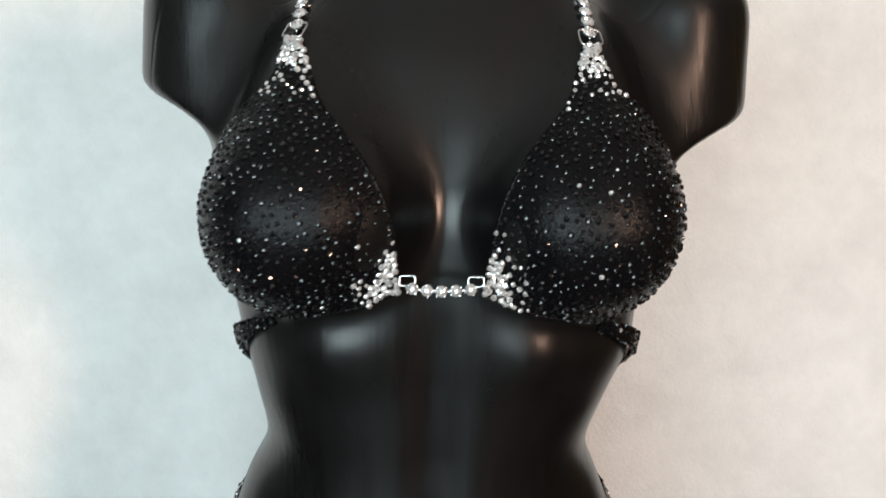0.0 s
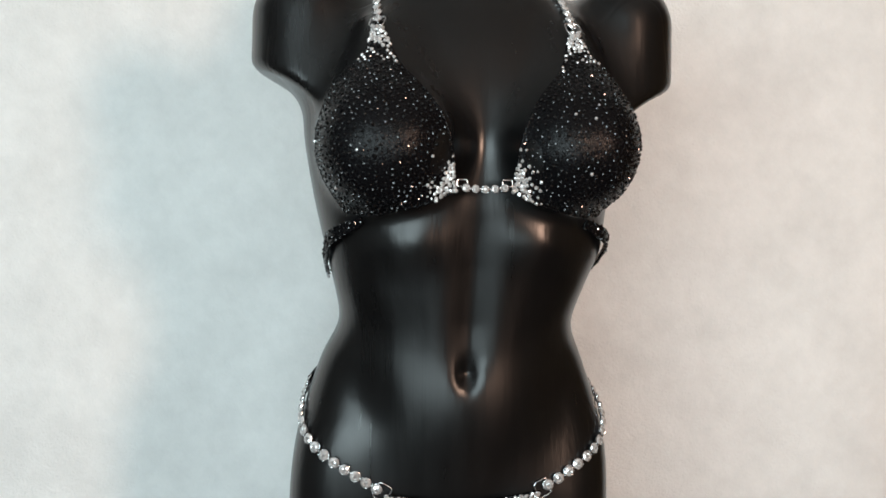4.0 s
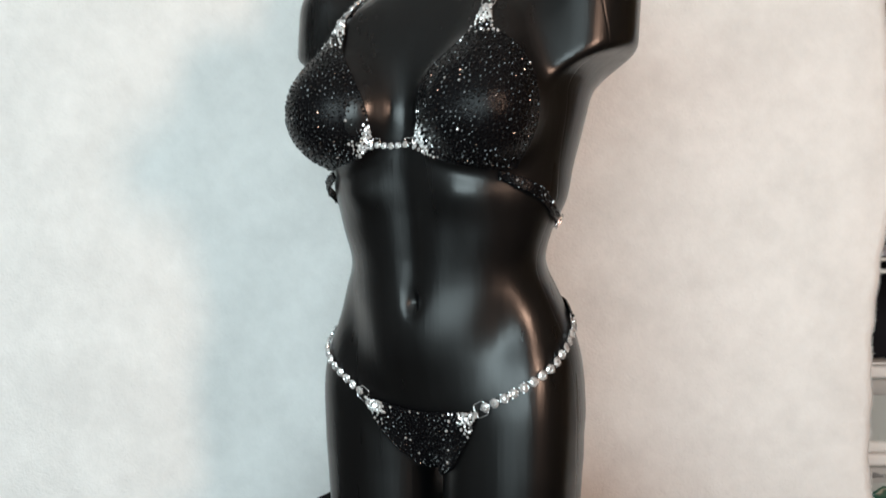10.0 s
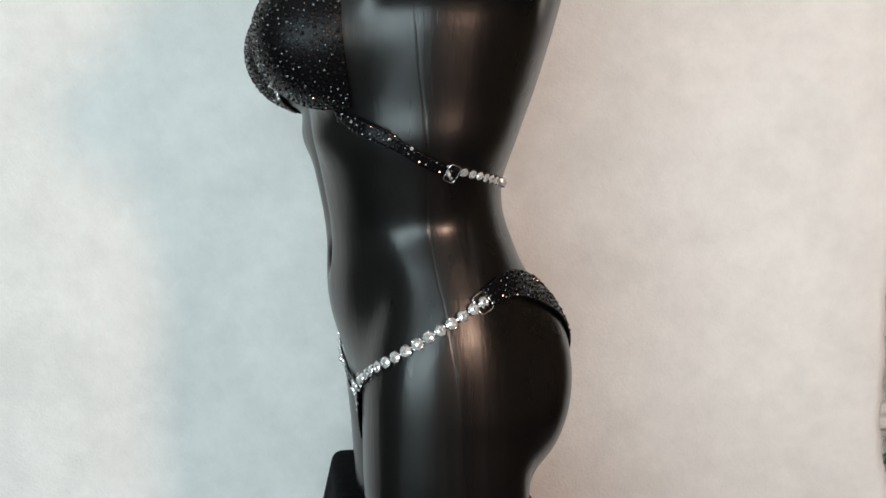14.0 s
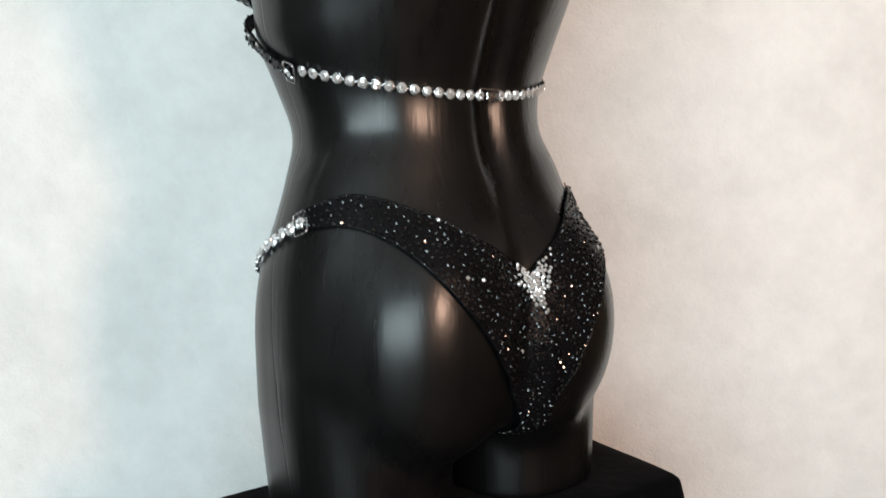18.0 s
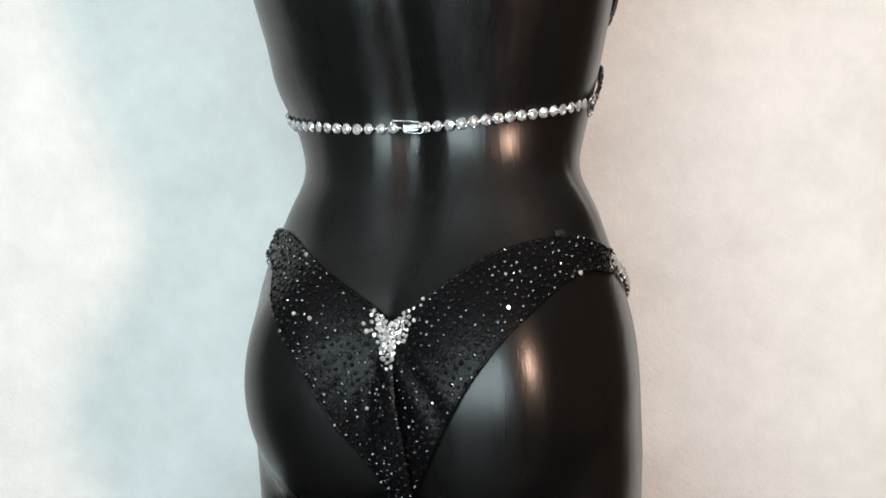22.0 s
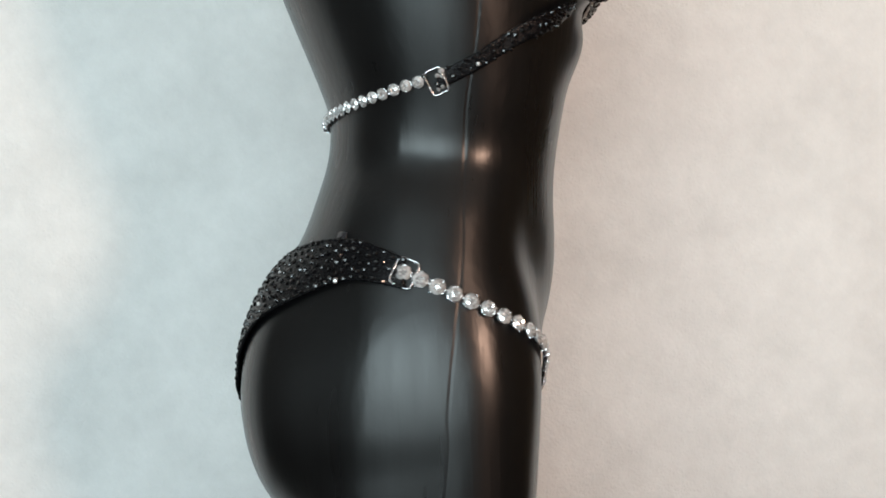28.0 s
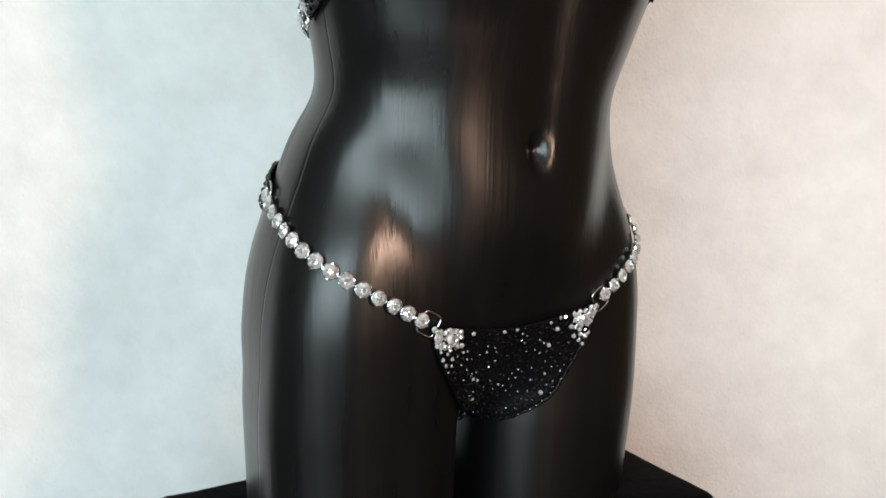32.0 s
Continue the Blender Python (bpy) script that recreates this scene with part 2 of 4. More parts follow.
def thick_cloth(bm, grid, depth):
    """Faces for a lattice of front vertices, a back layer behind it and the rim between them."""
    nj, ni = len(grid), len(grid[0])
    rear = [[bm.verts.new(v.co + Vector((0, depth, 0))) for v in row] for row in grid]
    for j in range(nj - 1):
        for i in range(ni - 1):
            bm.faces.new((grid[j][i], grid[j][i + 1], grid[j + 1][i + 1], grid[j + 1][i]))
            bm.faces.new((rear[j][i], rear[j + 1][i], rear[j + 1][i + 1], rear[j][i + 1]))
    rim = [(0, i) for i in range(ni)] + [(j, ni - 1) for j in range(1, nj)] + [(nj - 1, i) for i in range(ni - 2, -1, -1)] + [(j, 0) for j in range(nj - 2, 0, -1)]
    for (a, b), (c, d) in zip(rim, rim[1:] + rim[:1]):
        bm.faces.new((grid[c][d], grid[a][b], rear[a][b], rear[c][d]))


# ---- the fleece backdrop ----
BACK_Y = 0.462 * S


def edge_x(z):
    w = z / S
    bulge = 0.031 * math.exp(-((w - 0.49) / 0.13) ** 2) + 0.012 * math.exp(-((w - 0.68) / 0.09) ** 2) + 0.62 * max(0.0, min(0.3, 0.02 - w)) ** 2
    return S * (0.790 + bulge) + 0.0018 * math.sin(31 * z) + 0.0012 * math.sin(97 * z + 1) + 0.0012 * noise.noise((z * 60, 0, 0))



def backdrop():
    bm = bmesh.new()
    nx, nz, left = 170, 150, -1.75
    z0, z1 = FLOOR_Z + 0.02, 1.45
    grid = []
    for j in range(nz + 1):
        z = z0 + (z1 - z0) * j / nz
        row = []
        for i in range(nx + 1):
            u = i / nx
            x = left + (edge_x(z) - left) * u
            fold = 0.012 * math.sin(5.2 * x + 1.0 + 0.35 * math.sin(2.1 * z)) * max(0.0, min(1.0, (-0.35 - x) / 0.35))
            fold += 0.004 * noise.noise((x * 2.1, 0.3, z * 1.7))
            curl = 0.006 * max(0.0, (u - 0.975) / 0.025) ** 2
            row.append(bm.verts.new((x, BACK_Y + fold + curl, z)))
        grid.append(row)
    thick_cloth(bm, grid, 0.009)
    bmesh.ops.recalc_face_normals(bm, faces=bm.faces[:])
    ob = part("fleece_backdrop", bm, FLEECE)
    # loose fibres along the cut edge
    rng, verts, faces = random.Random(3), [], []
    for k in range(5200):
        z = rng.uniform(-0.32, 0.75)
        base = Vector((edge_x(z) - 0.001, BACK_Y + rng.uniform(-0.002, 0.014), z))
        tip = base + Vector((abs(rng.gauss(0, 0.0017)), rng.uniform(-0.003, 0.002), rng.uniform(-0.0025, 0.0025)))
        w = Vector((0, 0.0002, 0.00035))
        b0 = len(verts)
        verts += [base - w, base + w, base + Vector((0, -0.0007, 0)), tip]
        faces += [(b0, b0 + 1, b0 + 3), (b0 + 1, b0 + 2, b0 + 3), (b0 + 2, b0, b0 + 3)]
    me = bpy.data.meshes.new("edge_fibre")
    me.from_pydata([tuple(v) for v in verts], [], faces)
    me.materials.append(FLEECE)
    fib = tagged(new("edge_fibre", me), "loose white fleece fibres", kind="stuff")
    fib.parent = ob
    return tagged(ob, "hanging white fuzzy fleece backdrop sheet with a wavy cut edge", "backdrop")


backdrop()


# ---- the mannequin ----
# height, half width, front, back of the trunk
TRUNK = [
    (0.085, 0.1424, -0.0106, 0.0860), (0.13, 0.1630, -0.0564, 0.1061), (0.17, 0.1648, -0.0905, 0.1092), (0.22, 0.1626, -0.1130, 0.1121),
    (0.28, 0.1614, -0.1258, 0.1033), (0.33, 0.1599, -0.1290, 0.0916), (0.37, 0.1445, -0.1315, 0.0795), (0.4, 0.1269, -0.1355, 0.0685),
    (0.44, 0.1392, -0.1417, 0.0645), (0.49, 0.1529, -0.1496, 0.0825), (0.54, 0.1654, -0.1565, 0.1022), (0.6, 0.1771, -0.1650, 0.1211),
    (0.65, 0.1811, -0.1510, 0.1355), (0.7, 0.1739, -0.1305, 0.1360), (0.75, 0.1366, -0.1021, 0.1209), (0.79, 0.0865, -0.0719, 0.0996),
    (0.83, 0.0614, -0.0468, 0.0803),
]


LEAN = (-0.0024, 0.0202)
SPINE_X = -0.009
# seat: centre x y z, radii; thigh: outer edge low and high, centre y and its drift, half depth in front, its growth, half depth behind; arm: top and lower end of the stump, radius
SEAT = (0.062, 0.070, 0.2135, 0.092, 0.068, 0.116)
THIGH = (0.1765, 0.1830, -0.0315, -0.0047, 0.0725, -0.0002, 0.112)
BOXY = (2.188, 2.2822, 2.4005)
ARM = (0.1778, -0.0180, 0.7339, 0.178, -0.0270, 0.0607)


def lean(z):
    """The form leans a little to one side."""
    return LEAN[0] + LEAN[1] * (z - 0.17)



def smooth_curve(zs, vs, z):
    """A rounded curve through the keyed heights."""
    fine = np.linspace(zs[0] - 0.06, zs[-1] + 0.06, 460)
    line = np.interp(fine, zs, vs)
    step = fine[1] - fine[0]
    k = np.exp(-0.5 * (np.arange(-30, 31) * step / 0.013) ** 2)
    soft = np.convolve(np.pad(line, 30, mode="edge"), k / k.sum(), mode="valid")
    return np.interp(z, fine, soft)


def smin(a, b, k):
    h = np.clip(0.5 + 0.5 * (b - a) / k, 0, 1)
    return b * (1 - h) + a * h - k * h * (1 - h)


def smax(a, b, k):
    return -smin(-a, -b, k)


def ellipsoid(x, y, z, c, r, full=2.0):
    flat = (np.abs((x - c[0]) / r[0]) ** full + np.abs((y - c[1]) / r[1]) ** full) ** (2 / full)
    q = np.sqrt(flat + ((z - c[2]) / r[2]) ** 2)
    return (q - 1) * np.minimum(np.minimum(r[0], r[1]), r[2])


def body_field(x, y, z):
    """Signed field of the torso form, negative inside."""
    zs = [r[0] for r in TRUNK]
    x = x - lean(z)
    # the hips are turned a little against the chest
    twist = np.radians(4.5) * np.clip((0.30 - z) / 0.18, 0, 1)
    x, y = x * np.cos(twist) - y * np.sin(twist), x * np.sin(twist) + y * np.cos(twist)
    # its two sides are not quite alike
    bell = lambda at, wide: np.exp(-((z - at) / wide) ** 2)
    x = x / (1 + np.where(x > 0, 0.042 * bell(0.485, 0.03) - 0.010 * bell(0.25, 0.06), 0.04 * bell(0.375, 0.045)) * np.clip(np.abs(x) / 0.05, 0, 1))
    zc = np.clip(z, zs[0], zs[-1])
    a, f, b = (smooth_curve(zs, [r[i] for r in TRUNK], zc) for i in (1, 2, 3))
    cy, d = (f + b) / 2, (b - f) / 2
    ax = np.abs(x)
    n = BOXY[0] + (BOXY[1] - BOXY[0]) * np.clip((z - 0.30) / 0.3, 0, 1)
    # the ribs are squarer in front than behind
    n = n + np.where(y < cy, 0.20, -0.16) * np.clip((z - 0.38) / 0.06, 0, 1) * np.clip(np.abs(y - cy) / 0.02, 0, 1)
    q = (np.power(ax / a, n) + np.power(np.abs(y - cy) / d, n)) ** (1 / n)
    trunk = (q - 1) * np.minimum(a, d) * 0.92
    trunk = smax(trunk, 0.124 - z + 0.35 * ax, 0.03)
    # spine groove, chest and belly hollows
    trunk = trunk + 0.013 * np.exp(-((x - SPINE_X) / 0.020) ** 2) * (y > 0.0) * np.clip((z - 0.30) / 0.08, 0, 1) * np.clip((0.74 - z) / 0.1, 0, 1)
    trunk = trunk + 0.0035 * np.exp(-(x / 0.022) ** 2) * (y < 0) * np.clip((z - 0.36) / 0.05, 0, 1) * np.clip((0.70 - z) / 0.1, 0, 1)
    trunk = trunk + 0.0035 * np.exp(-(x / 0.018) ** 2) * (y < 0) * np.clip((z - 0.345) / 0.03, 0, 1) * np.clip((0.53 - z) / 0.06, 0, 1)
    trunk = trunk + 0.008 * np.exp(-((ax - 0.105) / 0.03) ** 2 - ((z - 0.315) / 0.06) ** 2) * (y < 0)
    trunk = trunk - 0.006 * np.exp(-(x / 0.07) ** 2 - ((z - 0.315) / 0.05) ** 2) * (y < 0)
    trunk = trunk + 0.010 * np.exp(-((x + 0.001) / 0.0085) ** 2 - ((z - 0.357) / 0.0135) ** 2) * (y < 0)
    trunk = trunk + 0.003 * np.exp(-(x / 0.030) ** 2 - ((z - 0.615) / 0.055) ** 2) * (y < 0)
    # lower ribs
    trunk = trunk - 0.008 * np.exp(-((ax - 0.072) / 0.034) ** 2 - ((z - 0.494) / 0.027) ** 2) * (y < 0)
    # buttocks and thighs
    seat = ellipsoid(ax, y, z, SEAT[:3], SEAT[3:])
    tz = np.clip((z - 0.02) / 0.2, 0, 1)
    outer = THIGH[0] + (THIGH[1] - THIGH[0]) * np.clip((z - 0.02) / 0.12, 0, 1)
    tx, hw, ty = (outer + 0.0125) / 2, (outer - 0.0125) / 2, THIGH[2] + THIGH[3] * tz
    tn = np.where(y > ty, BOXY[2] + 0.45, BOXY[2])
    thigh = (np.power(np.abs(ax - tx) / hw, tn) + np.power(np.abs(y - ty) / np.where(y > ty, THIGH[6], THIGH[4] * (1 - 0.05 * np.clip((0.17 - z) / 0.15, 0, 1) ** 2)) / (1 + THIGH[5] * tz), tn)) ** (1 / tn)
    thigh = (thigh - 1) * 0.083
    thigh = smax(thigh, (z - 0.30) * 0.35, 0.035)
    low = smin(thigh, seat, 0.020)
    d_body = smin(trunk, low, 0.020)
    # breasts
    # each falls away slowly towards the middle, where the two meet in a shallow crease
    bx = np.sqrt((x - 0.005 * np.clip(1 - np.abs(x) / 0.06, 0, 1)) ** 2 + 0.004 ** 2)
    bust = smin(ellipsoid(bx, y, z, (0.096, -0.138, 0.594), (np.where(bx < 0.096, 0.077, 0.063), 0.073, 0.067), 2.35),
                ellipsoid(bx, y, z, (0.095, -0.088, 0.650), (np.where(bx < 0.095, 0.050, 0.044), 0.060, 0.080)), 0.045)
    d_body = smin(d_body, bust, 0.019)
    # shoulders with cut arm stumps, and the neck
    p0, p1 = np.array(ARM[:3]), np.array((ARM[3], ARM[4], 0.64))
    ax = np.abs(x - 0.002)
    pa = np.stack([ax - p0[0], y - p0[1], z - p0[2]])
    ba = p1 - p0
    h = np.clip((pa[0] * ba[0] + pa[1] * ba[1] + pa[2] * ba[2]) / (ba @ ba), 0, 1)
    arm = np.sqrt((pa[0] - h * ba[0]) ** 2 + ((pa[1] - h * ba[1]) * np.where(pa[1] > h * ba[1], 0.72, 0.86)) ** 2 + (pa[2] - h * ba[2]) ** 2) - ARM[5]
    arm = smax(arm, (0.651 - 0.012 * (x > 0) + (ax - 0.17) * 0.42 - z) * 0.92, 0.011)
    d_body = smin(d_body, arm, 0.030)
    neck = smax(np.sqrt(x ** 2 + (y - 0.03) ** 2) - 0.056, np.abs(z - 0.80) - 0.05, 0.01)
    d_body = smin(d_body, neck, 0.05)
    return smax(d_body, 0.0268 - z, 0.004)


def surface_net(field, lo, hi, step):
    """Polygon skin of a field sampled on a lattice."""
    ax = [np.arange(l, h + step, step) for l, h in zip(lo, hi)]
    g = field(*np.meshgrid(*ax, indexing="ij")).astype(np.float32)
    s = g < 0
    nx, ny, nz = g.shape
    acc = np.zeros((nx - 1, ny - 1, nz - 1, 3), np.float32)
    cnt = np.zeros((nx - 1, ny - 1, nz - 1), np.float32)
    corners = [(i, j, k) for i in (0, 1) for j in (0, 1) for k in (0, 1)]
    cut = lambda m, c: m[c[0]:nx - 1 + c[0], c[1]:ny - 1 + c[1], c[2]:nz - 1 + c[2]]
    for c in corners:
        for axis in range(3):
            if c[axis]:
                continue
            e = list(c)
            e[axis] = 1
            g0, g1 = cut(g, c), cut(g, e)
            hit = (g0 < 0) != (g1 < 0)
            t = np.where(hit, g0 / np.where(hit, g0 - g1, 1), 0)
            for q in range(3):
                acc[..., q] += np.where(hit, c[q] + (t if q == axis else 0), 0)
            cnt += hit
    live = cnt > 0
    index = -np.ones(cnt.shape, np.int64)
    index[live] = np.arange(live.sum())
    cells = np.argwhere(live)
    verts = np.array(lo) + step * (cells + acc[live] / cnt[live][:, None])
    faces = []
    for axis in range(3):
        u, v = (axis + 1) % 3, (axis + 2) % 3
        a = [slice(1, -1)] * 3
        a[axis] = slice(0, -1)
        b = list(a)
        b[axis] = slice(1, None)
        flip = s[tuple(a)] != s[tuple(b)]
        at = np.argwhere(flip)
        if not len(at):
            continue
        off = np.ones(3, int)
        off[axis] = 0
        at = at + off
        inside = s[at[:, 0], at[:, 1], at[:, 2]]
        ids = []
        for du, dv in ((-1, -1), (0, -1), (0, 0), (-1, 0)):
            q = at.copy()
            q[:, u] += du
            q[:, v] += dv
            ids.append(index[q[:, 0], q[:, 1], q[:, 2]])
        quad = np.stack(ids, 1)
        quad[~inside] = quad[~inside][:, ::-1]
        faces.append(quad)
    return verts, np.concatenate(faces)


def mannequin():
    verts, faces = surface_net(body_field, (-0.29, -0.235, 0.010), (0.29, 0.215, 0.875), 0.0045)
    me = bpy.data.meshes.new("mannequin")
    me.from_pydata((verts * S).tolist(), [], faces.tolist())
    me.materials.append(PAINT)
    me.polygons.foreach_set("use_smooth", [True] * len(me.polygons))
    ob = new("mannequin", me)
    return tagged(ob, "glossy black armless torso mannequin standing on a velvet plinth", "mannequin"), verts, faces


MANNEQUIN, _bv, _bf = mannequin()


def plinth():
    top = 0.026 * S
    bm = new_box((-0.210, -0.110, FLOOR_Z), (0.210, 0.110, top), 0.013, 3)
    for _ in range(5):
        es = [e for e in bm.edges if e.calc_length() > 0.03 and max(v.co.z for v in e.verts) > -0.25]
        bmesh.ops.subdivide_edges(bm, edges=es, cuts=1, use_grid_fill=True)
    # the cloth lies a little unevenly over the block and falls outwards below its edge
    for v in bm.verts:
        deep = top - v.co.z
        flare = 0.20 * max(0.0, min(0.14, deep - 0.015)) + 0.02 * max(0.0, deep - 0.14)
        if deep > 0.016:
            v.co.x += math.copysign(flare, v.co.x) if abs(v.co.x) > 0.19 else 0.0
            v.co.y += math.copysign(flare, v.co.y) if abs(v.co.y) > 0.095 else 0.0
        if v.co.z > -0.25:
            d = noise.noise_vector(v.co * 14.0) * 0.0018 + noise.noise_vector(v.co * 45.0) * 0.0008
            hang = noise.noise_vector(Vector((v.co.x * 30, v.co.y * 30, v.co.z * 3))) * min(0.006, max(0.0, deep - 0.02) * 0.08)
            v.co += Vector((d.x + hang.x, d.y + hang.y, min(0.0, d.z)))
    # it stands a little askew under the torso
    bm.transform(pose(-0.0014, -0.0027, 0, 0, 0, -4.7))
    return tagged(part("plinth", bm, VELVET), "rectangular display plinth covered in black velvet", "plinth")


PLINTH = plinth()
TURNING = [MANNEQUIN, PLINTH]


# ---- what the mannequin wears, laid on its skin (in units of the form) ----
from mathutils.bvhtree import BVHTree

SKIN = BVHTree.FromPolygons([Vector(v) for v in _bv], [tuple(f) for f in _bf])
RNG = random.Random(7)
TAB = plain("dark_clear_elastic", (0.02, 0.02, 0.024), None, 0.25)


def onto(p, centre, lift):
    """The place on the skin that lies on the ray from centre through p, lifted off it; and the normal."""
    c = Vector(centre)
    d = (Vector(p) - c).normalized()
    hit, n, _, _ = SKIN.ray_cast(c + d * 0.6, -d)
    low = max(0.0, min(1.0, (0.155 - p[2]) / 0.03))
    if hit is None or low > 0:
        near, nn, _, _ = SKIN.find_nearest(Vector(p))
        hit, n = (near, nn) if hit is None else (hit.lerp(near, low), (n * (1 - low) + nn * low).normalized())
        d = n if low >= 1 else d
    if n.dot(d) < 0:
        n = -n
    return hit + n * lift, n


def rest_on(p, lift):
    """The nearest place on the skin, lifted off it; and the normal."""
    near, n, _, _ = SKIN.find_nearest(Vector(p))
    if n.dot(Vector(p) - Vector((0, 0.02, p[2] - 0.05))) < 0:
        n = -n
    return near + n * lift, n


def spline(pts, t):
    """A smooth curve through the points, t from 0 to 1."""
    n = len(pts) - 1
    k = min(int(t * n), n - 1)
    f = t * n - k
    p = [Vector(pts[max(0, min(n, k + i))]) for i in (-1, 0, 1, 2)]
    return 0.5 * ((2 * p[1]) + (p[2] - p[0]) * f + (2 * p[0] - 5 * p[1] + 4 * p[2] - p[3]) * f * f + (3 * p[1] - p[0] - 3 * p[2] + p[3]) * f ** 3)


def set_lean(p):
    return Vector((p[0] + lean(p[2]), p[1], p[2]))


def worn(name, bm, material, parent, label="", smooth=True, kind=""):
    bm.transform(Matrix.Scale(S, 4))
    ob = part(name, bm, material, parent, label, smooth)
    if kind:
        tagged(ob, kind=kind)
    return ob


def sheet(place, nu, nv, thick=0.0022):
    """A cloth panel: place(u, v) gives a point and its normal."""
    bm = bmesh.new()
    rows = [[place(i / nu, j / nv) for i in range(nu + 1)] for j in range(nv + 1)]
    top = [[bm.verts.new(p + n * thick) for p, n in r] for r in rows]
    low = [[bm.verts.new(p) for p, n in r] for r in rows]
    for j in range(nv):
        for i in range(nu):
            bm.faces.new((top[j][i], top[j][i + 1], top[j + 1][i + 1], top[j + 1][i]))
            bm.faces.new((low[j][i], low[j + 1][i], low[j + 1][i + 1], low[j][i + 1]))
    ring = [(j, 0) for j in range(nv)] + [(nv, i) for i in range(nu)] + [(j, nu) for j in range(nv, 0, -1)] + [(0, i) for i in range(nu, 0, -1)]
    for (a, b), (c, d) in zip(ring, ring[1:] + ring[:1]):
        bm.faces.new((top[a][b], top[c][d], low[c][d], low[a][b]))
    bmesh.ops.remove_doubles(bm, verts=bm.verts[:], dist=0.00005)
    bmesh.ops.recalc_face_normals(bm, faces=bm.faces[:])
    return bm


def frame_at(p, n, spin=0.0):
    q = n.to_track_quat("Z", "Y").to_matrix().to_4x4()
    return Matrix.Translation(p) @ q @ Matrix.Rotation(spin, 4, "Z")


def gem(verts, faces, m, r, h, sides=7, table=0.58):
    """A flat-backed cut stone: girdle, sloping crown and table, each facet loose so that it glints by itself."""
    ring0 = [m @ Vector((r * math.cos(2 * math.pi * k / sides), r * math.sin(2 * math.pi * k / sides), 0)) for k in range(sides)]
    mid = [m @ Vector((r * math.cos(2 * math.pi * k / sides), r * math.sin(2 * math.pi * k / sides), h * 0.3)) for k in range(sides)]
    ring1 = [m @ Vector((r * table * math.cos(2 * math.pi * (k + 0.5) / sides), r * table * math.sin(2 * math.pi * (k + 0.5) / sides), h)) for k in range(sides)]

    def face(ps):
        b = len(verts)
        verts.extend(ps)
        faces.append(tuple(range(b, b + len(ps))))
    for k in range(sides):
        j = (k + 1) % sides
        face([ring0[k], ring0[j], mid[j], mid[k]])
        face([mid[k], mid[j], ring1[k]])
        face([mid[j], ring1[j], ring1[k]])
    face(ring1)


_gem_cache = {}


def gem_mesh(material, sides):
    """One cut stone of unit girdle, shared by all stones of its kind."""
    key = (material.name, sides)
    if key not in _gem_cache:
        verts, faces = [], []
        gem(verts, faces, Matrix.Identity(4), 1.0, 0.75, sides, 0.40 if material is JET else 0.58)
        me = bpy.data.meshes.new("crystal")
        me.from_pydata([tuple(v) for v in verts], [], faces)
        me.materials.append(material)
        _gem_cache[key] = me
    return _gem_cache[key]


def gems_object(name, spots, material, parent, label, sides=6, single=0):
    """Stones on a panel: the largest as pieces of their own, the rest joined."""
    spots = sorted(spots, key=lambda q: -q[2])
    verts, faces = [], []
    for k, (p, n, r) in enumerate(spots):
        tilt = Vector((RNG.uniform(-1, 1), RNG.uniform(-1, 1), RNG.uniform(-1, 1))) * (0.50 if material is JET else 0.45)
        m = frame_at(p, (n + tilt).normalized(), RNG.uniform(0, 6))
        if k < single:
            ob = new("crystal", gem_mesh(material, sides))
            ob.parent = parent
            m = m.copy()
            m.translation = m.translation * S
            ob.matrix_local = m @ Matrix.Scale(r * S, 4)
        else:
            gem(verts, faces, m, r, r * 0.75, sides, 0.40 if material is JET else 0.58)
    if verts:
        me = bpy.data.meshes.new(name)
        me.from_pydata([tuple(v * S) for v in verts], [], faces)
        me.materials.append(material)
        ob = tagged(new(name, me), label, kind="stuff")
        ob.parent = parent


_ring_cache = {}


